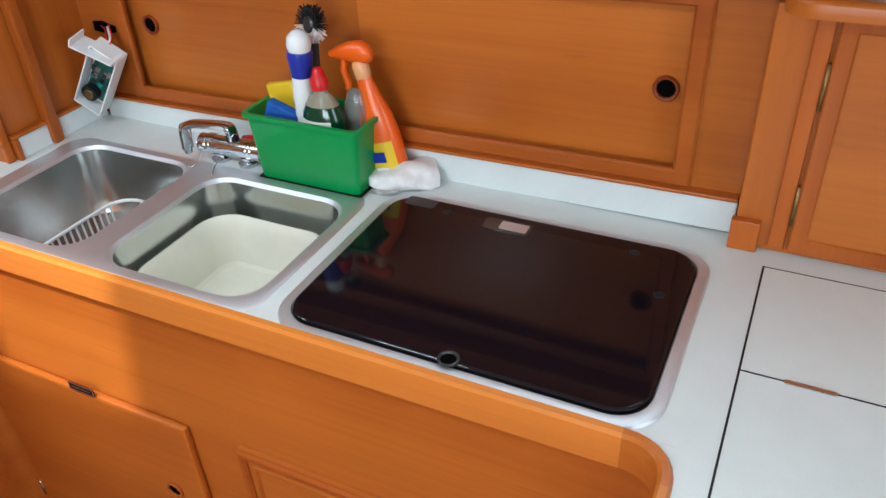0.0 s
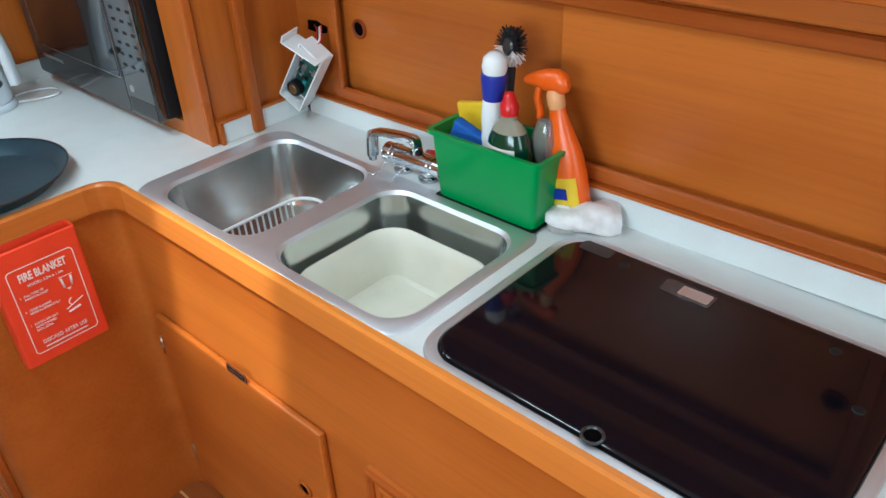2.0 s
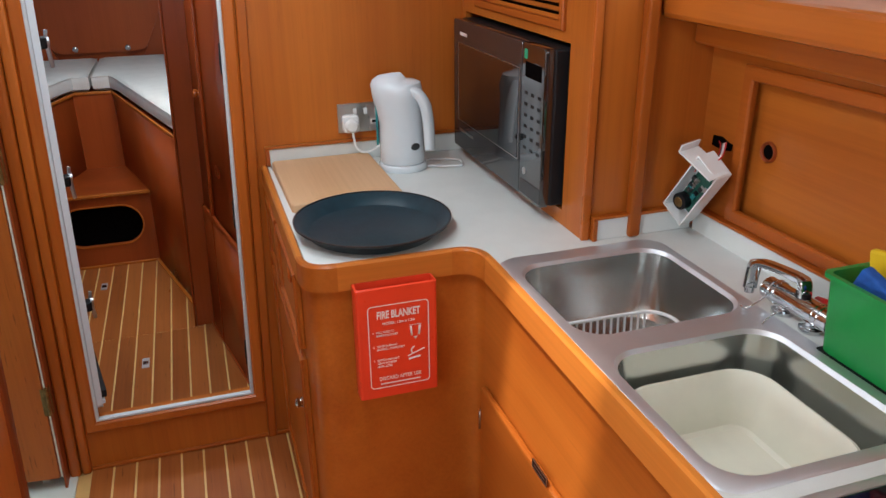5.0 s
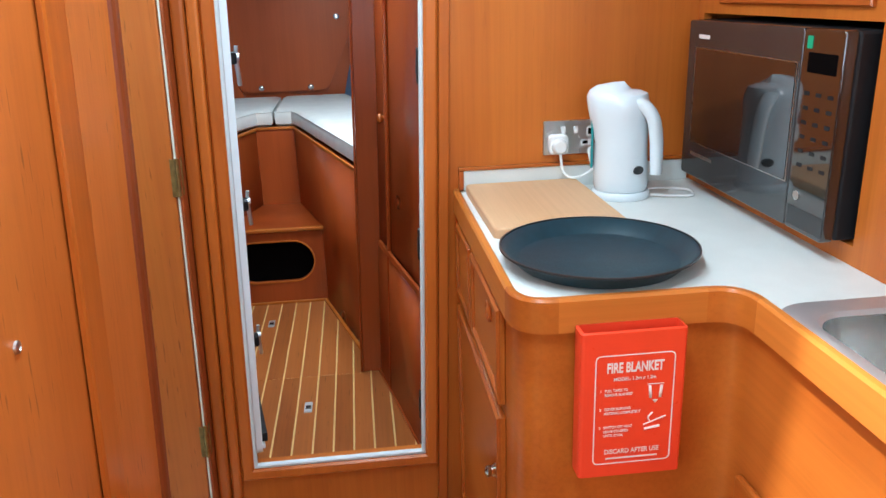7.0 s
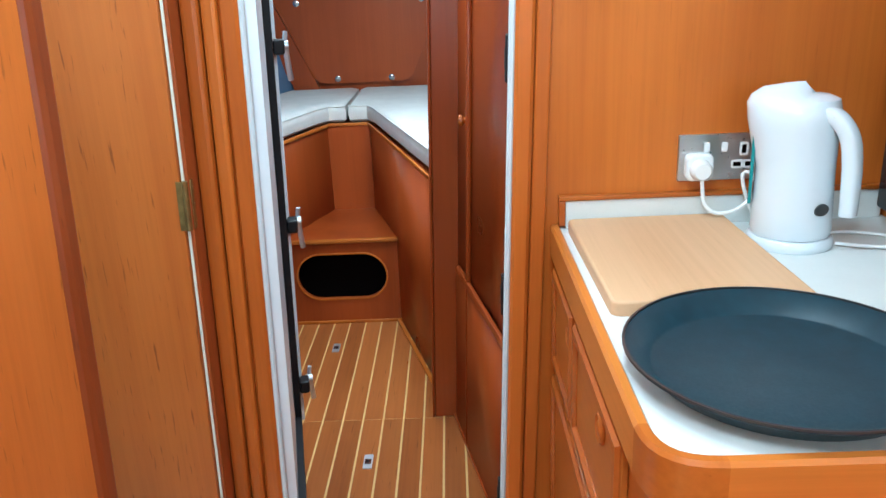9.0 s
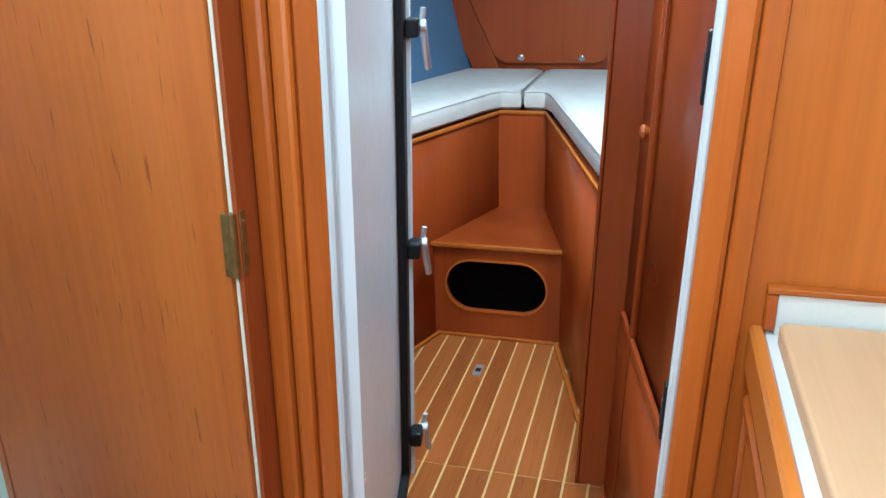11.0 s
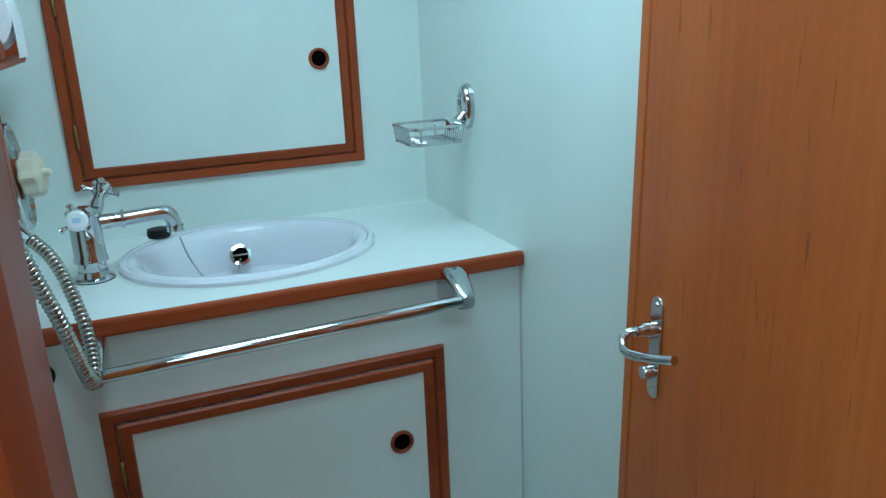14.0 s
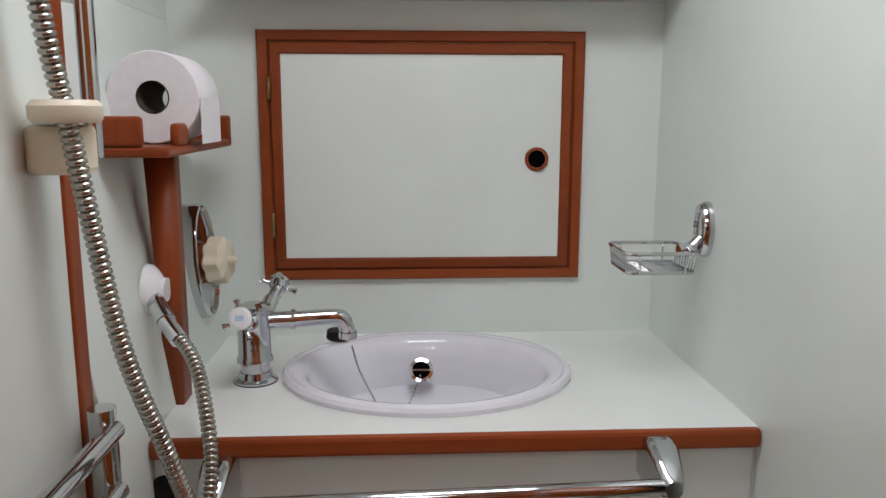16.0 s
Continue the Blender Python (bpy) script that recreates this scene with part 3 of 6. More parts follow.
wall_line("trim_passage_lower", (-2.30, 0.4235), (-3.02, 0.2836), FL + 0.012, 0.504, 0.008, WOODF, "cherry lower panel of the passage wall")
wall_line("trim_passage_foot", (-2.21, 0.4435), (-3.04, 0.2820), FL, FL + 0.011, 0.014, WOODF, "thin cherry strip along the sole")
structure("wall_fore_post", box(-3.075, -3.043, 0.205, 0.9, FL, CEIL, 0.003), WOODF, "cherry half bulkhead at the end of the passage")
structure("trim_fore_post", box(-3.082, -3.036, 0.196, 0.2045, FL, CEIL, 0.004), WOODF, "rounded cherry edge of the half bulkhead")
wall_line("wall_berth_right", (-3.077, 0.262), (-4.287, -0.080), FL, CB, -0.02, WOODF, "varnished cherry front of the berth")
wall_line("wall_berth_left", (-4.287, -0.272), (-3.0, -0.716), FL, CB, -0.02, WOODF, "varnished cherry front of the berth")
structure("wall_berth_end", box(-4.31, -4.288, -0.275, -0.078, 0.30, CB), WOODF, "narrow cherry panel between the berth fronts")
for nm, a, b in (("right", (-3.085, 0.262), (-4.288, -0.078)), ("left", (-4.288, -0.274), (-3.0, -0.718))):
    wall_line("trim_berth_" + nm, a, b, CB + 0.0005, CB + 0.014, 0.010, WOODX, "rounded cherry edge of the berth", 0.003)
structure("trim_berth_end", box(-4.30, -4.280, -0.272, -0.080, CB + 0.0005, CB + 0.014, 0.003), WOODX, "rounded cherry edge of the berth")
# step with its oval opening
oval = [(x, z) for x, z in rrect(-0.380, -0.004, 0.083, 0.282, 0.098, 9)]
outer = [(y, z) for y, z in rrect(-0.452, 0.075, FL, 0.332, 0.004, 9)]
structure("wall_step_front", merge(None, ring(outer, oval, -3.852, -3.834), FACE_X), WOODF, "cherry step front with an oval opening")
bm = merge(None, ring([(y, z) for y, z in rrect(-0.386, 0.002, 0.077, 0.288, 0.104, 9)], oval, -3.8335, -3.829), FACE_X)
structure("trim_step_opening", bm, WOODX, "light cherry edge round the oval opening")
# black sheet close behind the opening, in place of the shade inside
structure("wall_step_inside", box(-3.90, -3.885, -0.44, 0.06, FL, 0.33), VOID, "near-black sheet standing in for the shade inside the step")
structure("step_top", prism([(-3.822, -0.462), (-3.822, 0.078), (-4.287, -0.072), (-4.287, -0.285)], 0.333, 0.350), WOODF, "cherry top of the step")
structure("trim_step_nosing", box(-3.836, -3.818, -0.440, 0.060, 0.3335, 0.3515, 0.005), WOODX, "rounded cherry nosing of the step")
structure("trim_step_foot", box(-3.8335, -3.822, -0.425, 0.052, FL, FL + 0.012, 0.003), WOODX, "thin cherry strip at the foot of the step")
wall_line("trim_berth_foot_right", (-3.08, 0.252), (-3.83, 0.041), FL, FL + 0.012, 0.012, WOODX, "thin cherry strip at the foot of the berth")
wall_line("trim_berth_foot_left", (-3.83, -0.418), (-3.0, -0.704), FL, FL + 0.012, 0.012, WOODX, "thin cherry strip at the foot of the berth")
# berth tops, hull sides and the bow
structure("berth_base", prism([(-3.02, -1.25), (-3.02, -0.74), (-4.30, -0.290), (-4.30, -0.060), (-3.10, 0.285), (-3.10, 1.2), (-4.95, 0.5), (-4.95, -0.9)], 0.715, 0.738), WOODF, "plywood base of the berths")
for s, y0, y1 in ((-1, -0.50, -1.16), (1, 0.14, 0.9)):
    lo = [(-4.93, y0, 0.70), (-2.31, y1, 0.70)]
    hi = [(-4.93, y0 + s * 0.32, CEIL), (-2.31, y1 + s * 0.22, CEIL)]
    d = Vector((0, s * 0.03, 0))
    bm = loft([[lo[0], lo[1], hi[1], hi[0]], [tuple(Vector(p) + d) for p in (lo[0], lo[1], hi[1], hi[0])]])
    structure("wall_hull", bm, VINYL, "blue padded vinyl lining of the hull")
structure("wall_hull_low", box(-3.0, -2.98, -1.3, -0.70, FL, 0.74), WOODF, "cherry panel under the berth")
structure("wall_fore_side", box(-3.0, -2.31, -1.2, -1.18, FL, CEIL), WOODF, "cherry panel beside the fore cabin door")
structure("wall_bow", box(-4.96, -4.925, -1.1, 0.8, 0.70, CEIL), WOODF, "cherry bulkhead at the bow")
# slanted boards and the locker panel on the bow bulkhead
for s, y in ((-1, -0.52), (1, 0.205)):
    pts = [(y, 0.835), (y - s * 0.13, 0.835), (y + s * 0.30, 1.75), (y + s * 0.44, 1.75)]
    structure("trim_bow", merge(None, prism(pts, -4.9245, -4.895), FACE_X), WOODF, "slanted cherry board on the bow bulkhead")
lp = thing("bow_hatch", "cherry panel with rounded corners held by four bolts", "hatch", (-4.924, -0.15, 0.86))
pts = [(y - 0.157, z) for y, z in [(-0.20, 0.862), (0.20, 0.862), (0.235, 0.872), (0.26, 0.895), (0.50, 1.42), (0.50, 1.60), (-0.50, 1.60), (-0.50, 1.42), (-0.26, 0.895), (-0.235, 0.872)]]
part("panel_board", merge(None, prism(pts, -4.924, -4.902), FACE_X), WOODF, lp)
for y, z in ((-0.292, 0.886), (-0.010, 0.883), (-0.475, 1.27), (0.165, 1.27)):
    part("bolt", lathe([(0.016, 0), (0.016, 0.004), (0.011, 0.007), (0.006, 0.007), (0.005, 0.004)], 16, None, Matrix.Translation((-4.902, y, z)) @ FACE_X), CHROME, lp, "chrome bolt and washer")

for nm, pts in (("left", [(-4.300, -0.183), (-4.300, -0.262), (-4.24, -0.300), (-3.02, -0.722), (-2.9, -1.13), (-4.88, -0.56), (-4.89, -0.183)]),
                ("right", [(-4.300, -0.173), (-4.89, -0.173), (-4.88, 0.20), (-3.11, 0.66), (-3.11, 0.262), (-4.24, -0.060), (-4.300, -0.090)])):
    c = thing("berth_cushion", "cream fabric berth cushion with a piped edge", "cushion", (-4.2, -0.3 if nm == "left" else 0.1, 0.757), "berth cushions")
    rows = [(0.014, 0.757), (0.003, 0.768), (0.0, 0.795), (0.003, 0.822), (0.014, 0.835), (0.035, 0.842), (0.07, 0.845)]
    bm = loft([[(x, y, z) for x, y in inset_outline(pts, d)] for d, z in rows])
    part("cover", bm, CUSHION, c)
    line = [(x, y, 0.828) for x, y in inset_outline(pts, 0.004)]
    part("piping", tube(line + line[:1], 0.0035, 6), CUSHION, c, "cream piping")

# lifting rings let into the sole
for x, y in ((-3.583, -0.202), (-2.792, 0.003)):
    r = thing("floor_ring", "small chrome lifting ring let into the teak sole", "floor fitting", (x, y, FL), "lifting rings in the sole")
    part("plate", prism(rrect(x - 0.036, x + 0.036, y - 0.014, y + 0.014, 0.004, 3), FL + 0.0005, FL + 0.0035), RIM, r)
    part("recess", prism(rrect(x - 0.012, x + 0.014, y - 0.010, y + 0.010, 0.004, 3), FL + 0.0036, FL + 0.0042), BLACK, r)
    part("loop", tube([(x + 0.004 + 0.010 * math.cos(a), y + 0.008 * math.sin(a), FL + 0.006) for a in [i * math.pi / 8 for i in range(17)]], 0.0016, 6), CHROME, r)

# knob on the passage wall
kn = thing("cherry_knob", "small turned cherry knob on the passage wall", "knob", (-2.93, 0.31, 0.98))
part("knob", lathe([(0.012, 0), (0.008, 0.006), (0.008, 0.012), (0.016, 0.020), (0.016, 0.026), (0.008, 0.031)], 18, None, Matrix.Translation((-2.90, 0.3115, 0.985)) @ FACE_Y), TRIM, kn)
wall_line("trim_passage_door_edge", (-2.86, 0.3182), (-2.875, 0.3153), FL, CEIL, 0.014, WOODF, "narrow cherry strip at the locker door's edge")

# watertight door, open into the fore cabin
H, E = Vector((-2.200, -0.083)), Vector((-2.722, -0.192))
ax = (E - H).normalized()
DOORM = Matrix(((ax.x, 0, -ax.y, H.x), (ax.y, 0, ax.x, H.y), (0, 1, 0, 0), (0, 0, 0, 1)))    # plan: along, up, towards the passage is negative
W = (E - H).length
wd = thing("door_watertight", "white watertight door with black gasket, standing open", "door", (H.x, H.y, 0.15))
pl = [(u, v) for u, v in rrect(-0.012, W - 0.012, 0.165, 1.77, 0.03, 5)]
part("leaf", prism(pl, -0.034, 0.0, None, DOORM), WHITEDOOR, wd)
bm = box(W - 0.060, W - 0.012, 0.185, 1.75, -0.052, -0.0335, 0.003, None, DOORM)
box(0.03, W - 0.0605, 0.185, 0.212, -0.052, -0.0335, 0.002, bm, DOORM)
box(0.03, W - 0.0605, 1.723, 1.75, -0.052, -0.0335, 0.002, bm, DOORM)
part("gasket", bm, BLACK, wd, "black rubber gasket")
bm = box(W - 0.0115, W + 0.003, 0.168, 1.767, -0.060, 0.0005, 0.003, None, DOORM)
box(0.02, W - 0.012, 0.168, 0.184, -0.044, -0.0335, 0.003, bm, DOORM)
part("edge", bm, WHITEDOOR, wd, "white raised rim")
for z in (0.292, 0.762, 1.215):
    dog = part("dog_block", box(W - 0.052, W - 0.004, z - 0.018, z + 0.018, -0.080, -0.0525, 0.006, None, DOORM), BLACK, wd, "black plastic block of a door clip")
    bm = tube([(W - 0.004, z, -0.080), (W + 0.020, z, -0.080), (W + 0.028, z - 0.004, -0.082), (W + 0.032, z - 0.05, -0.086), (W + 0.050, z - 0.088, -0.090)], 0.0075, 8, None, DOORM)
    tube([(W + 0.012, z, -0.080), (W + 0.012, z + 0.034, -0.084)], 0.006, 8, bm, DOORM)
    lathe([(0.012, -0.010), (0.012, 0.010)], 12, bm, DOORM @ Matrix.Translation((W + 0.004, z, -0.080)))
    part("lever", bm, RIM, dog, "chrome lever handle")
    r = thing("door_keeper", "black keeper plate on the door frame", "keeper", (BX - 0.02, 0.38, z - 0.03), "keepers on the door frame")
    part("keeper_plate", box(BX - 0.020, BX - 0.001, 0.391, 0.4035, z - 0.042, z + 0.042, 0.003), BLACK, r)
    part("keeper_slot", box(BX - 0.016, BX - 0.005, 0.3900, 0.3908, z - 0.018, z + 0.018, 0.001), DARKPL, r)
vent = thing("locker_vent", "small black plastic vent on the berth front", "vent", (-3.35, -0.6, 0.2))
part("vent_plate", box(-0.05, 0.05, -0.012, 0.0, -0.09, 0.09, 0.003, None, Matrix.Translation((-3.33, -0.590, 0.25)) @ Matrix.Rotation(radians(-19.0), 4, "Z")), BLACK, vent)

# ---- toilet compartment ----
HX, HBACK, HL, HS, HZ = -2.225, -1.60, -1.448, -1.415, 0.945     # far wall, back wall, near wall, shower wall, counter
structure("wall_head_side", box(HX - 0.03, HX, -1.65, -0.245, FL, CEIL), LINER, "pale glossy liner of the toilet compartment")
structure("wall_head_hinge", box(HX - 0.03, BX + 0.033, -0.244, -0.223, FL, CEIL), LINER, "pale liner beside the hinge")
structure("wall_head_back", box(HX - 0.03, -1.30, HBACK - 0.05, HBACK, FL, CEIL), LINER, "pale glossy liner of the toilet compartment")


def lean(z):
    """Where the leaning near wall stands at a height."""
    return HL + 0.147 * max(0, z - HZ)


bm = loft([[(lean(z), HBACK, z), (lean(z), -1.030, z), (-1.34, -1.030, z), (-1.34, HBACK, z)] for z in (FL, HZ, 1.50)])
structure("wall_head_near", bm, LINER, "pale glossy liner of the toilet compartment")
structure("wall_head_near_top", box(lean(1.5), -1.34, HBACK, -1.030, 1.5005, CEIL), LINER, "pale glossy liner of the toilet compartment")
structure("trim_head_edge", box(HS - 0.016, HS + 0.014, -1.0295, -1.000, FL, CEIL, 0.004), TEAK, "dark teak edge strip")
structure("wall_head_shower", box(HS - 0.012, HS + 0.03, -0.9995, -0.176, FL, CEIL), LINER, "pale glossy liner beside the shower")
structure("floor_head", box(HX, HS, -1.15, -0.18, FL - 0.011, FL + 0.006), LINER, "white moulded shower tray")
structure("wall_head_soffit", box(HX, HL, HBACK, HBACK + 0.10, 1.536, 1.56, 0.006), GREYVINYL, "grey ledge over the toilet cabinet")
# counter and cabinet front
bm = slab([HX, -2.035, -1.575, HL], [HBACK, -1.594, -1.176, -1.145], lambda x, y: not (-2.035 < x < -1.575 and -1.594 < y < -1.176), HZ - 0.028, HZ)
square = [(-2.035 + 0.46 * k / 11, -1.594) for k in range(11)] + [(-1.575, -1.594 + 0.418 * k / 11) for k in range(11)] + [(-1.575 - 0.46 * k / 11, -1.176) for k in range(11)] + [(-2.035, -1.176 - 0.418 * k / 11) for k in range(11)]
round_hole = [(-1.802 + 0.205 * math.cos(a), -1.385 + 0.173 * math.sin(a)) for a in [math.atan2((y + 1.385) / 0.209, (x + 1.805) / 0.23) for x, y in square]]
ring(square, round_hole, HZ - 0.028, HZ, bm)
structure("worktop_head", bm, HEADTOP, "pale laminate washbasin counter")
structure("trim_head_counter", box(HX + 0.001, HL - 0.001, -1.145, -1.130, HZ - 0.024, HZ + 0.003, 0.006), TEAKX, "rounded teak edge of the counter")
structure("wall_head_cabinet", box(HX + 0.001, HL - 0.001, -1.170, -1.150, FL, HZ - 0.029), LINER, "pale front of the washbasin cabinet")
structure("trim_head_joint", box(HX + 0.0008, HX + 0.0030, -1.1492, -1.1470, FL, HZ - 0.03), GREYVINYL, "grey sealant line")


def framed_door(name, label, x0, x1, z0, z1, y, hx, hz, hinge_side):
    d = thing(name, label, "cabinet door", ((x0 + x1) / 2, y, z0))
    t = Matrix.Translation((0, y, 0)) @ FACE_YP
    part("outer_frame", frame_box(x0, x1, z0, z1, 0.019, 0.0, 0.012, t, None, 0.003), TEAKX, d, "dark teak frame")
    leaf = part("leaf", box(x0 + 0.021, x1 - 0.021, y - 0.004, y + 0.010, z0 + 0.021, z1 - 0.021, 0.002), LINER, d, "pale laminate panel")
    part("inner_frame", frame_box(x0 + 0.021, x1 - 0.021, z0 + 0.021, z1 - 0.021, 0.019, 0.010, 0.015, t, None, 0.003), TEAKX, leaf, "dark teak edging")
    m = Matrix.Translation((hx, y + 0.0105, hz)) @ FACE_YP
    part("finger_ring", lathe([(0.021, 0), (0.021, 0.004), (0.018, 0.006), (0.0155, 0.004), (0.0155, 0.0004)], 24, None, m, False), TEAK, leaf, "dark turned ring")
    part("finger_hole", lathe([(0.0155, 0.0002), (0.0155, 0.0008)], 20, None, m), VOID, leaf)
    hxx = x1 - 0.020 if hinge_side > 0 else x0 + 0.020
    for z in (z0 + 0.1, z1 - 0.1):
        part("hinge", tube([(hxx, y + 0.0155, z - 0.022), (hxx, y + 0.0155, z + 0.022)], 0.003, 8), BRASS, d, "small brass hinge")
    return d


framed_door("cabinet_door", "pale mirror-height cabinet door in a dark teak frame", -2.085, -1.517, 1.05, 1.486, HBACK, -2.003, 1.266, 1)
framed_door("cabinet_door", "pale cabinet door in a dark teak frame below the washbasin", -2.072, -1.527, 0.10, 0.800, -1.1505, -1.986, 0.638, 1)

# door of the toilet compartment, standing open against the side wall
A, B = Vector((-2.090, -0.1800)), Vector((-2.1455, -0.725))
ax = (B - A).normalized()
HD = Matrix(((ax.x, 0, -ax.y, A.x), (ax.y, 0, ax.x, A.y), (0, 1, 0, 0), (0, 0, 0, 1)))   # along, up, out of the visible face
L = (B - A).length
hd = thing("door_toilet", "varnished cherry veneer door standing open, with a chrome lever handle", "door", (A.x, A.y, FL + 0.03))
part("leaf", box(0.004, L - 0.019, FL + 0.05, 1.84, -0.022, 0.0, 0.002, None, HD), DOORW, hd)
part("lipping", box(L - 0.0188, L, FL + 0.05, 1.84, -0.022, 0.001, 0.003, None, HD), TRIM, hd, "lighter cherry lipping")
u = 0.480
zt, zb = 1.035, 0.912
hz = 0.990
plate = part("handle_plate", prism([(a, b) for a, b in rrect(u - 0.011, u + 0.011, zb, zt, 0.0105, 6)], 0.0, 0.003, None, HD, 0.001), CHROME, hd, "satin chrome backplate")
bm = lathe([(0.009, 0), (0.009, 0.012), (0.0065, 0.016), (0.0065, 0.024)], 16, None, HD @ Matrix.Translation((u, hz + 0.008, 0.003)))
tube(smooth_path([(u, hz + 0.008, 0.020), (u + 0.004, hz + 0.006, 0.034), (u + 0.003, hz - 0.003, 0.041), (u - 0.014, hz - 0.009, 0.044), (u - 0.045, hz - 0.003, 0.038), (u - 0.082, hz + 0.009, 0.031)]), 0.0052, 10, bm, HD)
part("lever", bm, CHROME, hd, "curved chrome lever")
part("lock_knob", lathe([(0.0085, 0), (0.0085, 0.010), (0.007, 0.013)], 14, None, HD @ Matrix.Translation((u + 0.001, 0.945, 0.003))), CHROME, hd)
for z in (1.026, 0.921):
    part("screw", lathe([(0.0035, 0), (0.003, 0.0012)], 10, None, HD @ Matrix.Translation((u, z, 0.003))), STEEL, hd)
for z in (0.29, 0.992, 1.66):
    h = part("hinge_leaf", box(-2.113, -2.099, -0.1688, -0.1665, z - 0.045, z + 0.045, 0.001), BRASS, hd, "aged brass butt hinge")
    part("hinge_leaf", box(-0.001, 0.010, z - 0.045, z + 0.045, 0.0005, 0.0025, 0.0008, None, HD), BRASS, hd, "aged brass butt hinge")
    bm = tube([(-2.0905, -0.1745, z - 0.045), (-2.0905, -0.1745, z + 0.045)], 0.0055, 10)
    for k in range(4):
        lathe([(0.0059, -0.0006), (0.0059, 0.0006)], 10, bm, Matrix.Translation((-2.0905, -0.1745, z - 0.027 + k * 0.018)))
    part("knuckle", bm, BRASS, h)
    for sx, sz in ((-1, 0.03), (-1, -0.03), (-1, 0)):
        part("screw", lathe([(0.0035, 0), (0.003, 0.001)], 8, None, Matrix.Translation((-2.0965 + sx * 0.011, -0.1665, z + sz)) @ Matrix.Rotation(radians(-90), 4, "X")), BRASS, h)
# ---- galley: sinks and cooker lid ----
sk = thing("double_sink", "brushed stainless steel double sink set in the worktop", "sink", (-0.95, 1.06, TOP))
Z = TOP + 0.0035
B1, B2 = (-1.284, -0.970, 0.897, 1.238), (-0.914, -0.583, 0.897, 1.222)


def corner_rect(x0, x1, y0, y1, radii, n=7):
    out = []
    for (cx, cy, a), r in zip(((x1, y1, 0), (x0, y1, 90), (x0, y0, 180), (x1, y0, 270)), radii):
        sx, sy = (-1 if cx == x1 else 1), (-1 if cy == y1 else 1)
        for i in range(n + 1):
            t = radians(a + 90 * i / n)
            out.append((cx + sx * r + r * math.cos(t), cy + sy * r + r * math.sin(t)))
    return out


bm = None
for (x0, x1, y0, y1), (ox0, ox1), rr in ((B1, (-1.326, -0.948), (0.0001, 0.045, 0.045, 0.0001)), (B2, (-0.948, -0.566), (0.045, 0.0001, 0.0001, 0.045))):
    o = corner_rect(ox0, ox1, 0.877, 1.256, rr)
    oo = corner_rect(ox0 - (0.004 if ox0 < -1.3 else 0), ox1 + (0.004 if ox1 > -0.6 else 0), 0.873, 1.260, rr)
    i1 = corner_rect(x0, x1, y0, y1, (0.06,) * 4)
    i2 = corner_rect(x0 + 0.006, x1 - 0.006, y0 + 0.006, y1 - 0.006, (0.056,) * 4)
    bm = loft([[(x, y, z) for x, y in q] for q, z in ((oo, TOP + 0.0003), (o, Z), (i1, Z), (i2, Z - 0.007))], True, False, bm)
part("deck", bm, RIM, sk, "worn satin steel rim")
for x0, x1, y0, y1 in (B1, B2):
    rows = [(0.006, -0.007, 0.056), (0.010, -0.05, 0.056), (0.014, -0.125, 0.060), (0.026, -0.150, 0.065), (0.060, -0.160, 0.075), (0.125, -0.163, 0.02)]
    bm = loft([[(x, y, Z + z) for x, y in corner_rect(x0 + d, x1 - d, y0 + d, y1 - d, (r,) * 4)] for d, z, r in rows], True, "end")
    part("bowl", bm, STEEL, sk, "brushed steel bowl")
    cx, cy = (x0 + x1) / 2, (y0 + y1) / 2
    part("waste", lathe([(0.032, Z - 0.1625), (0.030, Z - 0.159), (0.02, Z - 0.161), (0.004, Z - 0.161)], 20, None, Matrix.Translation((cx, cy, 0))), CHROME, sk)

wb = thing("washing_up_bowl", "cream plastic washing-up bowl standing in the sink", "bowl", (-0.755, 1.04, Z - 0.16))
x0, x1, y0, y1 = -0.885, -0.606, 0.916, 1.180
rows = [(0.040, -0.157, 0.030), (0.032, -0.153, 0.036), (0.020, -0.11, 0.048), (0.006, -0.066, 0.056), (-0.003, -0.062, 0.064), (-0.004, -0.058, 0.065), (0.001, -0.0565, 0.062),
        (0.009, -0.068, 0.054), (0.024, -0.11, 0.044), (0.034, -0.146, 0.032), (0.042, -0.151, 0.028)]
part("shell", loft([[(x, y, Z + z) for x, y in corner_rect(x0 + d, x1 - d, y0 + d, y1 - d, (r,) * 4)] for d, z, r in rows]), CREAM, wb)

rk = thing("wire_rack", "white plastic-coated wire rack in the sink", "dish rack", (-1.03, 1.0, Z - 0.15))
pts = smooth_path([(-1.085, 0.922, 0.868), (-1.083, 1.05, 0.868), (-1.075, 1.10, 0.868), (-1.04, 1.122, 0.868), (-1.0, 1.112, 0.868), (-0.992, 1.06, 0.868), (-0.992, 0.93, 0.868)], 6)
part("top_wire", tube(pts, 0.0036, 8), WHITEPL, rk)
for k in range(12):
    y = 0.930 + k * 0.0145
    part("rib", tube(smooth_path([(-1.085, y, 0.868), (-1.079, y, 0.80), (-1.062, y, 0.768), (-1.0, y, 0.766), (-0.992, y, 0.79)], 4), 0.0024, 6), WHITEPL, rk)

# cooker lid
ck = thing("cooker_lid", "black glass cooker lid in a stainless steel rim", "cooker lid", (-0.24, 1.09, TOP))
X0, X1, Y0, Y1 = -0.536, 0.060, 0.870, 1.303
rows = [(0.0, 0.0003, 0.065), (0.002, 0.004, 0.064), (0.010, 0.0065, 0.060), (0.018, 0.005, 0.054), (0.020, 0.0015, 0.052)]
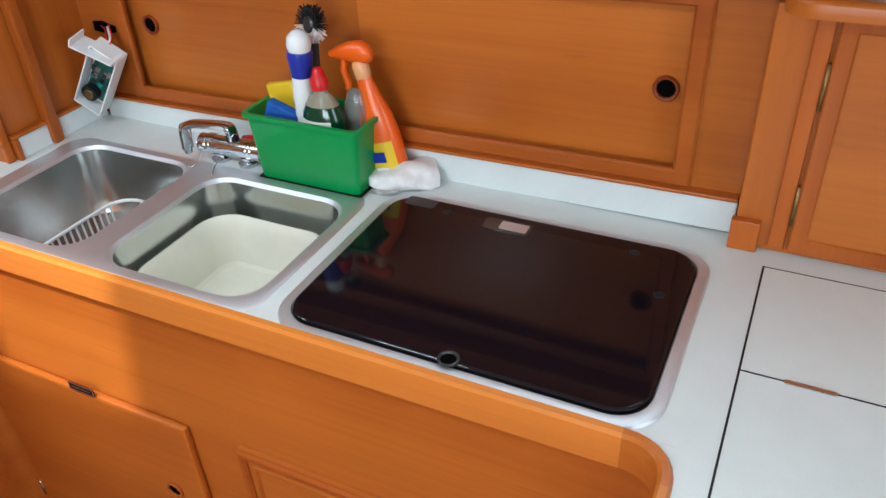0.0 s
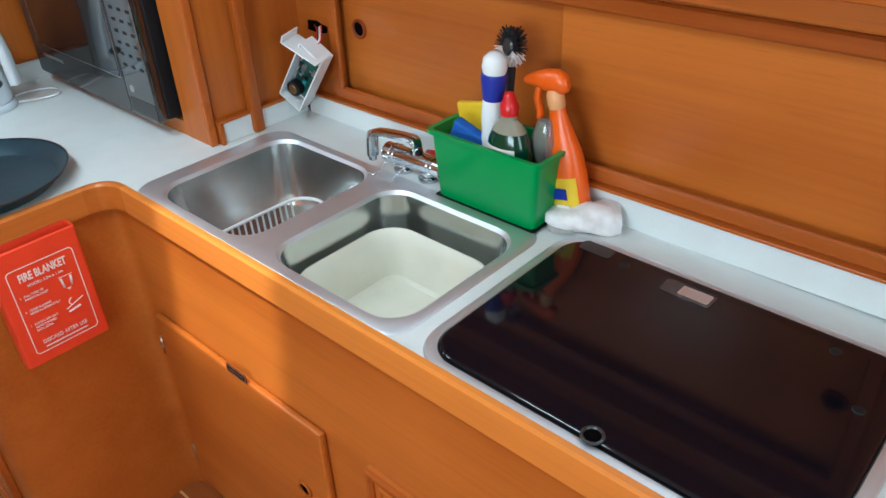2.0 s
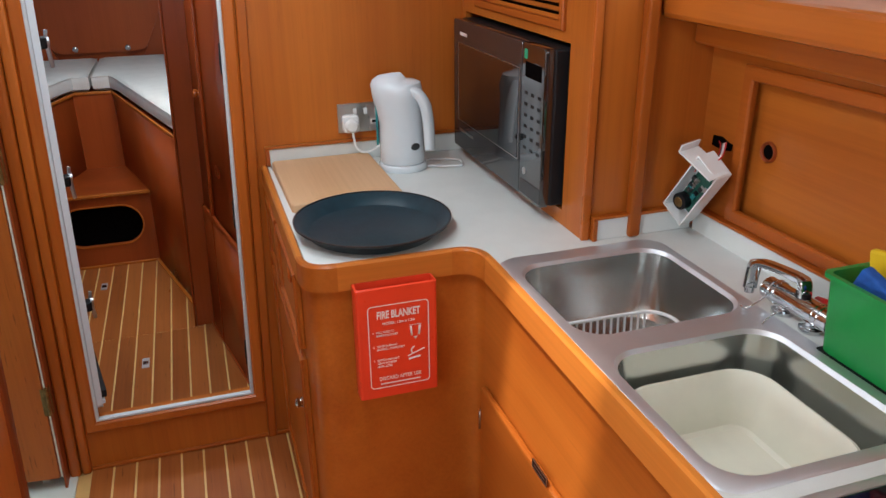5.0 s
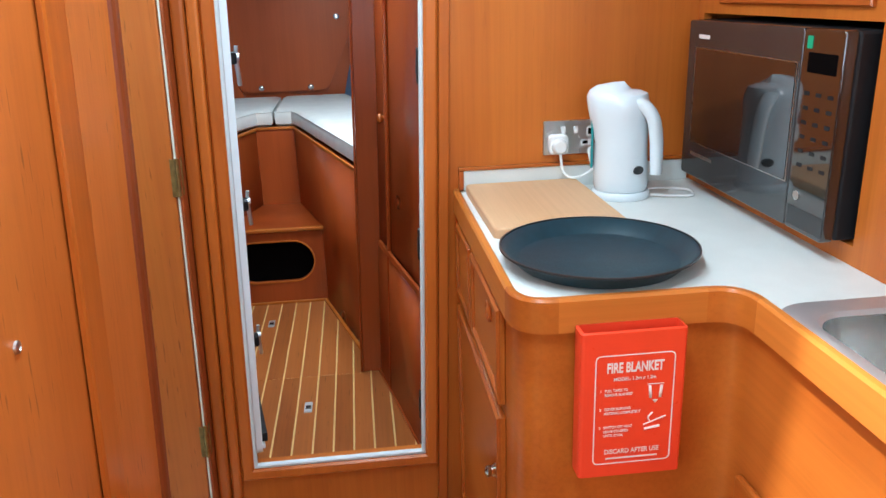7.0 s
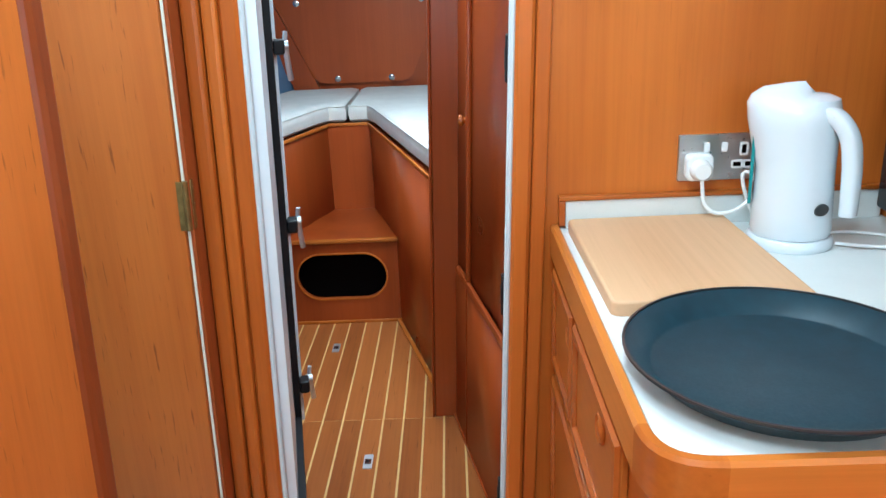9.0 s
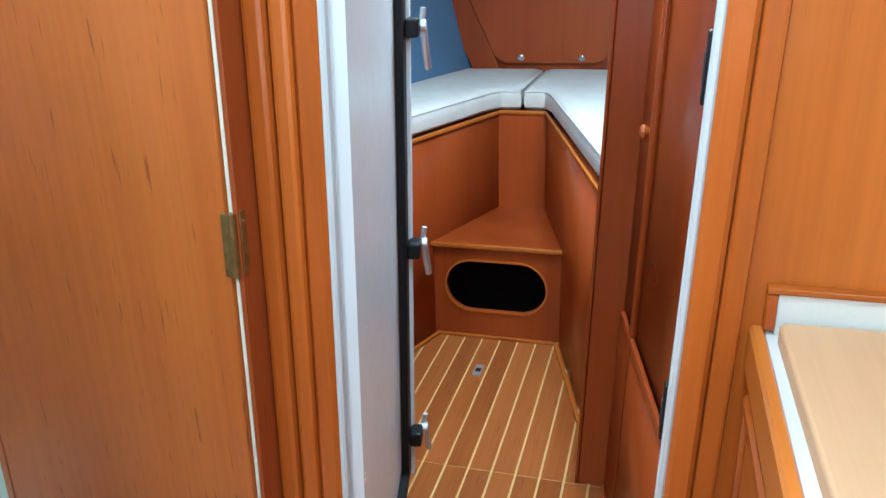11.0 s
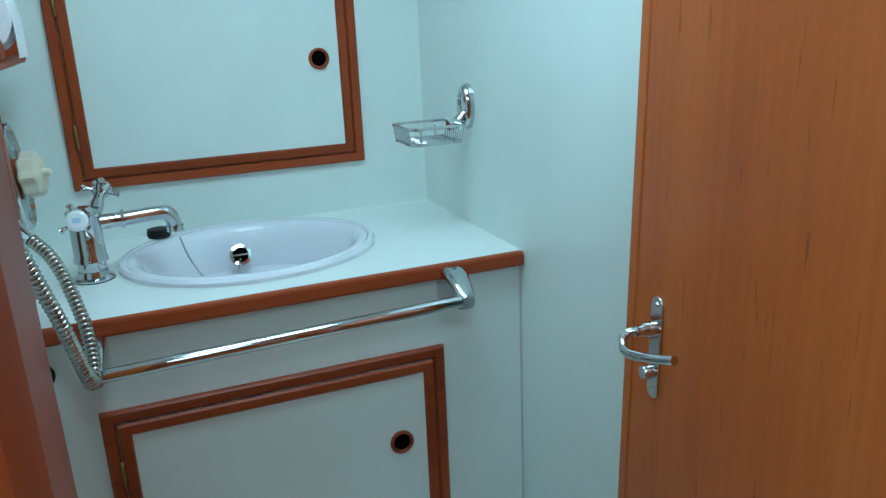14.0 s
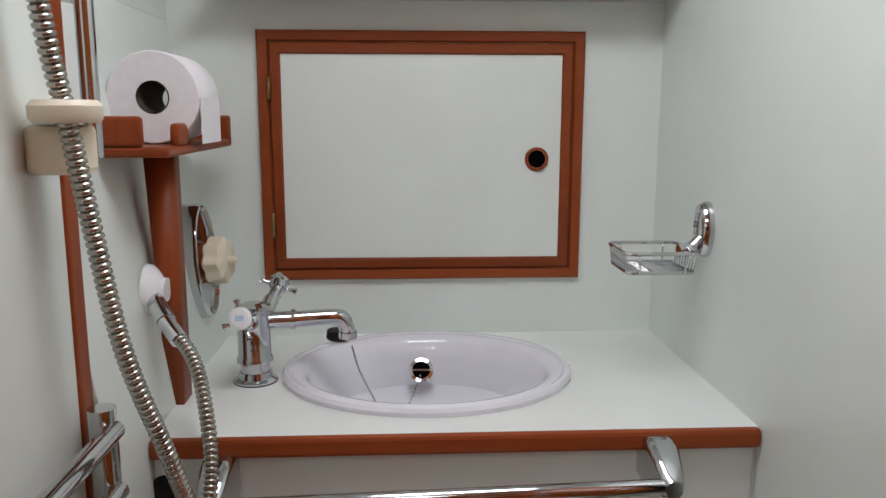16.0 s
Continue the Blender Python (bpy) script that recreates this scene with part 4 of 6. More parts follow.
part("rim", loft([[(x, y, TOP + z) for x, y in corner_rect(X0 + d, X1 - d, Y0 + d, Y1 - d, (r,) * 4, 9)] for d, z, r in rows], True, False), RIM, ck, "worn steel rim")
part("rim_gap", prism(corner_rect(X0 + 0.019, X1 - 0.019, Y0 + 0.019, Y1 - 0.019, (0.052,) * 4, 9), TOP + 0.0004, TOP + 0.0015), BLACK, ck)
rows = [(0.023, 0.002, 0.050), (0.022, 0.008, 0.050), (0.0235, 0.0098, 0.049), (0.026, 0.0105, 0.047)]
part("glass", loft([[(x, y, TOP + z) for x, y in corner_rect(X0 + d, X1 - d, Y0 + d, Y1 - d, (r,) * 4, 9)] for d, z, r in rows]), GLASSBLK, ck, "glossy black glass")
GZ = TOP + 0.0106
part("badge", prism(rrect(-0.325, -0.241, 1.225, 1.261, 0.006, 3), GZ, GZ + 0.0015, None, None, 0.0006), MWGREY, ck, "dark maker's plate")
part("badge_bar", prism(rrect(-0.296, -0.246, 1.231, 1.256, 0.003, 3), GZ + 0.0016, GZ + 0.002), RIM, ck, "silver half of the plate")
part("vent_ring", lathe([(0.016, 0), (0.016, 0.002), (0.013, 0.003), (0.0115, 0.0005)], 24, None, Matrix.Translation((-0.233, 0.897, GZ)), False), DARKPL, ck)
part("vent_hole", lathe([(0.0115, 0), (0.0115, 0.0004)], 20, None, Matrix.Translation((-0.233, 0.897, GZ))), VOID, ck)
for x, y in ((-0.40, 1.250), (-0.062, 1.246), (0.0, 1.15)):
    part("rubber_stop", lathe([(0.009, 0), (0.008, 0.0012), (0.003, 0.0014)], 16, None, Matrix.Translation((x, y, GZ))), BLACK, ck)
part("lid_hinge", prism(rrect(-0.49, -0.43, 1.248, 1.277, 0.008, 4), GZ, GZ + 0.001), DARKPL, ck)

# lifting rings and hinge of the ice-box lid
ib = thing("lid_hinge", "small metal hinge of the ice-box lid", "hinge", (0.22, 1.04, TOP))
part("hinge_leaf", prism(rrect(0.19, 0.255, 1.036, 1.044, 0.003, 3), TOP + 0.0006, TOP + 0.002), SATIN, ib)

# ---- cabinet doors and drawers ----
FY = RY + 0.014


def ring_pull(x, z, parent, m):
    part("finger_ring", lathe([(0.021, 0), (0.021, 0.004), (0.018, 0.006), (0.0145, 0.004), (0.0145, 0.0004)], 24, None, m, False), TRIM, parent, "turned cherry ring")
    part("finger_hole", lathe([(0.0145, 0.0002), (0.0145, 0.0010)], 20, None, m), VOID, parent)


cd = thing("cupboard_door", "varnished cherry cupboard door below the sink with a finger hole", "cupboard door", (-1.1, FY, 0.03))
part("leaf", box(-1.360, -0.774, FY - 0.017, FY - 0.0005, 0.02, 0.574, 0.006), WOODX, cd)
ring_pull(0, 0, cd, Matrix.Translation((-0.856, FY - 0.0175, 0.368)) @ FACE_Y)
for z in (0.48, 0.12):
    part("hinge", tube([(-1.364, FY - 0.014, z - 0.025), (-1.364, FY - 0.014, z + 0.025)], 0.004, 8), SATIN, cd)
lb = thing("name_plate", "small black name plate on the cupboard front", "plate", (-1.056, FY - 0.018, 0.556))
part("plate", box(-1.062, -0.996, FY - 0.020, FY - 0.0175, 0.576, 0.596, 0.001), BLACK, lb)
part("border", frame_box(-1.062, -0.996, 0.576, 0.596, 0.002, 0.020, 0.0208, Matrix.Translation((0, FY, 0)) @ FACE_Y), SATIN, lb)
part("print_bar", box(-1.054, -1.006, FY - 0.0206, FY - 0.0201, 0.5845, 0.5875), SATIN, lb)
cd = thing("cupboard_door", "framed cherry cupboard door below the cooker", "cupboard door", (-0.36, FY, 0.03))
t = Matrix.Translation((0, FY, 0)) @ FACE_Y
part("leaf", box(-0.656, -0.06, FY - 0.010, FY - 0.0005, 0.02, 0.573), WOODX, cd)
part("outer_moulding", frame_box(-0.656, -0.06, 0.02, 0.573, 0.018, 0.010, 0.018, t, None, 0.005), TRIMX, cd)
part("inner_moulding", frame_box(-0.628, -0.088, 0.048, 0.545, 0.012, 0.010, 0.014, t, None, 0.004), WOODX, cd)

DYF = LY + 0.014        # drawer face
for x0, x1, kx in ((-2.13, -1.905, -1.93), (-1.882, -1.545, -1.659)):
    d = thing("drawer", "cherry drawer front with a turned round knob", "drawer", ((x0 + x1) / 2, DYF, 0.64), "drawers beside the doorway")
    t = Matrix.Translation((0, DYF, 0)) @ FACE_Y
    part("front", box(x0, x1, DYF - 0.010, DYF - 0.0005, 0.640, 0.834, 0.002), WOODX, d)
    part("moulding", frame_box(x0, x1, 0.640, 0.834, 0.022, 0.010, 0.017, t, None, 0.005), TRIMX, d)
    m = Matrix.Translation((kx, DYF - 0.010, 0.786)) @ FACE_Y
    part("knob", lathe([(0.022, 0), (0.022, 0.003), (0.019, 0.006), (0.014, 0.003), (0.012, 0.003), (0.009, 0.006), (0.004, 0.007)], 20, None, m), TRIM, d)
d = thing("cupboard_door", "tall cherry cupboard door beside the doorway", "cupboard door", (-1.85, DYF, 0.02))
t = Matrix.Translation((0, DYF, 0)) @ FACE_Y
part("leaf", box(-2.13, -1.545, DYF - 0.011, DYF - 0.0005, 0.02, 0.612, 0.002), WOODX, d)
part("moulding", frame_box(-2.13, -1.545, 0.02, 0.612, 0.024, 0.011, 0.018, t, None, 0.005), TRIMX, d)
part("knob", lathe([(0.018, 0), (0.012, 0.006), (0.010, 0.010), (0.013, 0.018), (0.005, 0.023)], 18, None, Matrix.Translation((-1.60, DYF - 0.011, 0.46)) @ FACE_Y), CHROME, d)

# cabinet aft of the worktop
cb = thing("wall_cabinet", "varnished cherry cabinet with hinged door and rounded top shelf", "cabinet", (0.34, 1.36, TOP))
part("body", box(0.0755, 0.62, 1.349, 1.55, TOP + 0.0005, 1.300, 0.003), WOODZ, cb)
part("plinth", box(0.070, 0.115, 1.332, 1.348, TOP + 0.0005, 0.955, 0.002), TRIM, cb)
part("stile", box(0.130, 0.155, 1.3405, 1.3485, TOP + 0.012, 1.296, 0.003), TRIM, cb)
dr = part("door", box(0.160, 0.60, 1.3405, 1.3485, TOP + 0.012, 1.296, 0.003), WOODX, cb)
part("moulding", frame_box(0.160, 0.60, TOP + 0.012, 1.296, 0.026, 0.0, 0.005, Matrix.Translation((0, 1.3403, 0)) @ FACE_Y, None, 0.003), TRIM, dr)
for z in (1.19, 0.995):
    part("hinge", tube([(0.1575, 1.3385, z - 0.035), (0.1575, 1.3385, z + 0.035)], 0.003, 8), BRASS, dr, "pale brass pin hinge")
part("top_shelf", prism(rounded([(0.62, 1.56), (0.085, 1.56), (0.085, 1.285), (0.62, 1.285)], [0.001, 0.05]), 1.3005, 1.326, None, None, 0.008), WOODX, cb)
tb = thing("plastic_tub", "blue and white round plastic tub on the cabinet shelf", "tub", (0.20, 1.37, 1.326))
part("tub_body", lathe([(0.048, 1.3265), (0.050, 1.332), (0.050, 1.336)], 28, None, Matrix.Translation((0.205, 1.375, 0))), WHITEPL, tb)
part("tub_label", lathe([(0.0505, 1.336), (0.0505, 1.375)], 28, None, Matrix.Translation((0.205, 1.375, 0))), plain("tub_blue", (0.02, 0.13, 0.45), 0.3), tb, "blue printed label")
part("tub_rim", lathe([(0.050, 1.3752), (0.052, 1.378), (0.052, 1.43), (0.045, 1.436)], 28, None, Matrix.Translation((0.205, 1.375, 0))), WHITEPL, tb)

# ---- on the forward leg ----
structure("shelf_microwave", box(-2.144, -1.476, CY + 0.0205, 1.598, TOP - 0.01, 0.9355), WOODX, "cherry shelf in the microwave recess")
mw = thing("microwave", "dark grey built-in microwave oven with a black glass door", "microwave", (-1.8, 1.3, 0.936))
MX0, MX1, MY, MZ0, MZ1 = -2.112, -1.497, 1.052, 0.9365, 1.302
part("case", box(MX0, MX1 + 0.004, MY + 0.0215, 1.55, MZ0 + 0.004, MZ1, 0.006), BLACK, mw)
dm = Matrix.Translation((0, MY + 0.021, 0)) @ FACE_Y
dr = part("door", prism(rrect(MX0, -1.6208, MZ0, MZ1, 0.008, 4), 0, 0.021, None, dm, 0.0025), MWGREY, mw, "glossy dark grey door frame")
part("window", prism(rrect(MX0 + 0.045, -1.636, MZ0 + 0.085, MZ1 - 0.062, 0.006, 4), 0.0211, 0.0222, None, dm), MWGLASS, dr, "reflecting dark glass")
part("window_line", frame_box(MX0 + 0.043, -1.630, MZ0 + 0.083, MZ1 - 0.060, 0.0016, 0.0212, 0.0226, dm), SATIN, dr)
part("brand_bar", prism(rrect(MX0 + 0.055, MX0 + 0.112, MZ1 - 0.040, MZ1 - 0.031, 0.001, 2), 0.0211, 0.0216, None, dm), PRINT, dr)
part("print_bar", prism(rrect(MX0 + 0.050, MX0 + 0.165, MZ0 + 0.052, MZ0 + 0.060, 0.001, 2), 0.0211, 0.0216, None, dm), SATIN, dr)
pn = part("control_panel", prism(rrect(-1.620, MX1, MZ0, MZ1, 0.008, 4), 0, 0.021, None, dm, 0.0025), MWGLASS, mw, "black glass control panel")
part("display", prism(rrect(-1.600, -1.512, MZ1 - 0.075, MZ1 - 0.040, 0.002, 2), 0.0211, 0.0216, None, dm), VOID, pn)
# green patch paints a small teal reflection on the panel
part("sticker", prism(rrect(-1.607, -1.590, MZ1 - 0.034, MZ1 - 0.012, 0.002, 2), 0.0213, 0.0219, None, dm), plain("green_reflection", (0.01, 0.32, 0.16), 0.4), pn, "small green patch standing in for a teal reflection")
for r in range(6):
    for c in range(3):
        part("button_mark", prism(rrect(-1.600 + c * 0.036, -1.584 + c * 0.036, MZ1 - 0.115 - r * 0.026, MZ1 - 0.108 - r * 0.026, 0.001, 2), 0.0211, 0.0215, None, dm), BLACK, pn)
part("start_button", lathe([(0.009, 0.021), (0.009, 0.0225), (0.006, 0.023)], 16, None, dm @ Matrix.Translation((-1.590, MZ0 + 0.066, 0))), SATIN, pn)
part("open_button", prism(rrect(-1.612, -1.497, MZ0 + 0.008, MZ0 + 0.045, 0.003, 3), 0.0211, 0.0225, None, dm, 0.001), DARKPL, pn)
for x in (MX0 + 0.04, MX1 - 0.04):
    part("foot", lathe([(0.014, 0.9356), (0.012, 0.9405)], 14, None, Matrix.Translation((x, 1.13, 0))), BLACK, mw)

lv = thing("louvre_vent", "cherry louvred vent panel above the microwave", "vent", (-1.77, CY, 1.338))
t = Matrix.Translation((0, CY, 0)) @ FACE_Y
part("vent_frame", frame_box(-2.052, -1.502, 1.338, 1.60, 0.020, 0.0005, 0.010, t, None, 0.003), TRIMX, lv)
# near-black sheet paints the shade between the slats
part("backing", box(-2.034, -1.520, CY - 0.0012, CY - 0.0004, 1.356, 1.582), VOID, lv)
for k in range(13):
    z = 1.364 + k * 0.0172
    part("slat", box(-2.032, -1.522, -0.0055, 0.0055, -0.0018, 0.0018, 0.001, None, Matrix.Translation((0, CY - 0.0062, z)) @ Matrix.Rotation(radians(38), 4, "X")), WOODX, lv)

bd = thing("chopping_board", "pale beech chopping board with rounded corners", "chopping board", (-1.96, 0.65, TOP))
part("board", prism(rrect(-0.198, 0.198, -0.143, 0.143, 0.014, 5), 0, 0.022, None, pose(-1.957, 0.652, TOP + 0.0004, 0, 0, 0.6), 0.005), BEECH, bd)

ty = thing("serving_tray", "round dark non-slip serving tray on the worktop", "tray", (-1.585, 0.668, TOP))
part("rim_ridge", lathe([(0.1795, 0.0318), (0.1825, 0.0320), (0.1825, 0.0345), (0.1795, 0.0347), (0.1795, 0.0318)], 56, None, Matrix.Translation((-1.587, 0.674, TOP)), False), DARKPL, ty, "black rolled rim")
part("dish", lathe([(0.0, 0.0012), (0.146, 0.0012), (0.150, 0.003), (0.174, 0.027), (0.180, 0.0285), (0.182, 0.0305), (0.180, 0.032), (0.1735, 0.031), (0.150, 0.0085), (0.146, 0.006), (0.0, 0.0058)], 56, None, Matrix.Translation((-1.587, 0.674, TOP)), False), TRAY, ty)

# fire blanket case
fb = thing("fire_blanket_case", "red plastic fire blanket case hanging on the cabinet front", "fire blanket", (-1.39, 0.67, 0.598))
fx0, fx1, fy0, fy1, fz0, fz1 = -1.4012, -1.358, 0.579, 0.756, 0.596, 0.862
o = rrect(fx0, fx1, fy0, fy1, 0.007, 4)
i = rrect(fx0 + 0.0050, fx1 - 0.0050, fy0 + 0.0050, fy1 - 0.0050, 0.004, 4)
bm = loft([[(x, y, z) for x, y in q] for q, z in ((o, fz0), (o, fz1 - 0.002), (i, fz1), (i, fz0 + 0.03))], True, True)
part("case", bm, FIRERED, fb)
part("bracket", box(fx0 - 0.0145, fx0 + 0.001, 0.62, 0.72, 0.66, 0.76), FIRERED, fb)
FM = Matrix.Translation((fx1 + 0.0004, 0, 0)) @ FACE_X
yc = (fy0 + fy1) / 2 + 0.002
bm = ring([(a, b) for a, b in rrect(yc - 0.067, yc + 0.067, fz0 + 0.024, fz1 - 0.040, 0.009, 4)], [(a, b) for a, b in rrect(yc - 0.065, yc + 0.065, fz0 + 0.026, fz1 - 0.042, 0.0075, 4)], 0, 0.0004, None, FM)
part("printed_border", bm, PRINT, fb)


def say(words, size, y, z, sx=1.0, align="CENTER", bold=0.0001):
    text_mesh(words, size, FM @ Matrix.Translation((y, z, 0.0003)) @ Matrix.Diagonal((sx, 1, 1, 1)), PRINT, fb, "lettering", align, 0.0003, bold)


say("FIRE BLANKET", 0.0250, yc, fz1 - 0.064, 0.60, "CENTER", 0.0007)
say("MODEL: 1.2m x 1.2m", 0.0085, yc, fz1 - 0.084, 0.95)
for k, (num, lines) in enumerate((("1", ("PULL TAPES TO", "REMOVE BLANKET")), ("2", ("COVER BURNING", "MATERIAL COMPLETELY")), ("3", ("SWITCH OFF HEAT", "LEAVE COVERED", "UNTIL COOL")))):
    z = fz1 - 0.104 - k * 0.034
    say(num, 0.0066, yc - 0.058, z, 0.9, "LEFT")
    for j, w in enumerate(lines):
        say(w, 0.0066, yc - 0.050, z - j * 0.0078, 0.86, "LEFT")
say("DISCARD AFTER USE", 0.0125, yc, fz0 + 0.047, 0.82)
part("print_bar", merge(None, prism(rrect(yc - 0.045, yc + 0.045, fz0 + 0.033, fz0 + 0.036, 0.001, 2), 0, 0.0004), FM), PRINT, fb)
bm = None
for dy in (-0.010, 0.010):
    bm = tube([(fx1 + 0.0006, yc + 0.036 + dy, fz1 - 0.100), (fx1 + 0.0006, yc + 0.036 + dy * 0.8, fz1 - 0.122)], 0.0026, 6, bm)
tube([(fx1 + 0.0006, yc + 0.022, fz1 - 0.097), (fx1 + 0.0006, yc + 0.050, fz1 - 0.097)], 0.0008, 5, bm)
prism([(yc + 0.031, fz1 - 0.126), (yc + 0.036, fz1 - 0.133), (yc + 0.041, fz1 - 0.126)], 0, 0.0004, bm, FM)
part("pictogram", bm, PRINT, fb)
bm = tube([(fx1 + 0.0006, yc + 0.018, fz1 - 0.172), (fx1 + 0.0006, yc + 0.056, fz1 - 0.158)], 0.0012, 5)
tube([(fx1 + 0.0006, yc + 0.020, fz1 - 0.180), (fx1 + 0.0006, yc + 0.046, fz1 - 0.176)], 0.0022, 6, bm)
tube(smooth_path([(fx1 + 0.0006, yc + 0.030, fz1 - 0.168), (fx1 + 0.0006, yc + 0.026, fz1 - 0.158), (fx1 + 0.0006, yc + 0.033, fz1 - 0.150)], 4), 0.0014, 5, bm)
part("pictogram", bm, PRINT, fb)

# socket, plug and flex
so = thing("wall_socket", "satin metal double wall socket on the bulkhead", "socket", (BX, 0.785, 0.98))
SM = Matrix.Translation((BX, 0, 0)) @ FACE_X
part("plate", prism(rrect(0.711, 0.858, 0.981, 1.067, 0.003, 3), 0.0004, 0.005, None, SM, 0.0015), SATIN, so, "brushed satin metal plate")
for y in (0.762, 0.794):
    part("switch", box(y - 0.0055, y + 0.0055, 1.034, 1.052, 0.0051, 0.008, 0.001, None, SM), WHITEPL, so, "white rocker switch")
    part("switch_surround", frame_box(y - 0.008, y + 0.008, 1.031, 1.055, 0.002, 0.0051, 0.0056, SM), SATIN, so)
for y0, y1, z0, z1 in ((0.826, 0.834, 1.030, 1.046), (0.812, 0.826, 1.006, 1.014), (0.834, 0.848, 1.006, 1.014)):
    hl = part("pin_shutter", prism(rrect(y0 - 0.004, y1 + 0.004, z0 - 0.004, z1 + 0.004, 0.003, 3), 0.0051, 0.0056, None, SM), WHITEPL, so)
    part("pin_hole", prism(rrect(y0, y1, z0, z1, 0.001, 2), 0.0057, 0.0060, None, SM), VOID, hl)
pg = thing("mains_plug", "white moulded mains plug with its flex", "plug", (BX + 0.006, 0.748, 0.985))
part("plug_base", prism(rrect(0.722, 0.772, 0.984, 1.034, 0.012, 5), 0.0062, 0.024, None, SM, 0.004), WHITEPL, pg)
part("plug_body", lathe([(0.020, 0.024), (0.019, 0.036), (0.014, 0.042)], 20, None, SM @ Matrix.Translation((0.747, 1.006, 0))), WHITEPL, pg)
part("flex", tube(smooth_path([(BX + 0.034, 0.747, 1.0), (BX + 0.036, 0.750, 0.968), (BX + 0.04, 0.754, 0.945), (BX + 0.05, 0.772, 0.931), (BX + 0.055, 0.805, 0.937), (BX + 0.05, 0.835, 0.960), (BX + 0.04, 0.842, 0.985), (BX + 0.03, 0.832, 1.000), (BX + 0.03, 0.822, 0.992), (BX + 0.035, 0.832, 0.95), (BX + 0.05, 0.85, 0.912), (-2.10, 0.88, 0.9045)]), 0.0036, 8), WHITEPL, pg, "white flex")

kt = thing("kettle", "white plastic jug kettle on its base", "kettle", (-2.03, 0.865, TOP))
KM = pose(-2.040, 0.870, TOP, 0, 0, -20) @ Matrix.Diagonal((0.92, 0.92, 0.94, 1))
part("base", lathe([(0.074, 0.0004), (0.076, 0.006), (0.074, 0.016), (0.070, 0.020)], 36, None, KM), KETTLE, kt)
rows = []
for h, r, off in ((0.021, 0.067, 0), (0.030, 0.070, 0), (0.08, 0.069, -0.001), (0.14, 0.067, -0.002), (0.19, 0.068, -0.003), (0.215, 0.070, -0.003), (0.235, 0.070, -0.003), (0.250, 0.066, 0.0), (0.262, 0.054, 0.006), (0.269, 0.032, 0.012), (0.271, 0.006, 0.014)):
    loop = []
    for k in range(36):
        a = 2 * math.pi * k / 36
        spout = max(0, math.cos(a + math.pi / 2)) ** 3 * 0.020 * max(0, min(1, (h - 0.15) / 0.08)) * (1 if h < 0.265 else 0.4)
        x, y = r * 0.94 * math.cos(a), r * math.sin(a) - spout + off
        lift = 0.020 * max(0, -math.sin(a)) ** 1.5 * max(0, min(1, (h - 0.2) / 0.035))
        loop.append((x, y, h + lift - 0.012 * max(0, math.sin(a)) * (1 if 0.22 < h < 0.262 else 0)))
    rows.append(loop)
body = part("jug", loft(rows, True, True, None, KM), KETTLE, kt)
hp = smooth_path([(0.028, 0.020, 0.245), (0.040, 0.052, 0.236), (0.046, 0.075, 0.205), (0.045, 0.084, 0.16), (0.043, 0.087, 0.11), (0.041, 0.088, 0.068)], 6)
loops = []
for q in range(len(hp)):
    f = q / (len(hp) - 1)
    w, d = 0.019 - 0.003 * f, 0.013 + 0.002 * math.sin(3 * f)
    tdir = (hp[min(q + 1, len(hp) - 1)] - hp[max(q - 1, 0)]).normalized()
    sx = Vector((0.87, -0.5, 0))
    nn = tdir.cross(sx).normalized()
    loops.append([hp[q] + sx * w * math.copysign(abs(math.cos(a)) ** 0.7, math.cos(a)) + nn * d * math.copysign(abs(math.sin(a)) ** 0.7, math.sin(a)) for a in [2 * math.pi * k / 16 for k in range(16)]])
part("handle", loft(loops, True, True, None, KM), KETTLE, kt, "broad white handle")
part("button", lathe([(0.010, 0), (0.010, 0.003), (0.006, 0.005)], 14, None, KM @ pose(0.048, 0.050, 0.240, 0, 55, 40)), SATIN, kt)
part("emblem", lathe([(0.016, 0), (0.015, 0.003), (0.004, 0.004)], 20, None, KM @ pose(0.0505, 0.044, 0.078, 0, 90, 41) @ Matrix.Diagonal((0.7, 1, 1, 1))), DARKPL, kt, "dark oval emblem")
part("water_window", box(-0.016, 0.016, -0.002, 0.004, 0.07, 0.21, 0.002, None, pose(-2.060, 0.8035, TOP, 0, 0, -22)), TEAL, kt, "teal water gauge")
part("base_flex", tube(smooth_path([(-2.01, 0.935, 0.906), (-1.99, 0.985, 0.905), (-1.985, 1.03, 0.9055), (-2.04, 1.04, 0.905), (-2.07, 0.98, 0.905), (-2.06, 0.935, 0.906)]), 0.003, 8), WHITEPL, kt)

# ---- round the sinks ----
tp = thing("mixer_tap", "chrome mixer tap beside the sinks", "tap", (-0.90, 1.29, TOP))
part("barrel", tube([(-0.985, 1.282, 0.934), (-0.98, 1.282, 0.934), (-0.84, 1.288, 0.934), (-0.832, 1.288, 0.934)], 0.021, 20), CHROME, tp)
for x in (-0.945, -0.875):
    part("foot", lathe([(0.021, TOP + 0.0004), (0.021, TOP + 0.007), (0.012, TOP + 0.010), (0.012, 0.92)], 18, None, Matrix.Translation((x, 1.285, 0))), CHROME, tp)
sq = smooth_path([(-0.902, 1.284, 0.952), (-0.904, 1.283, 0.974), (-0.914, 1.280, 0.983), (-0.962, 1.266, 0.986), (-0.990, 1.257, 0.984), (-0.999, 1.254, 0.974), (-1.001, 1.252, 0.932)], 5)
loops = []
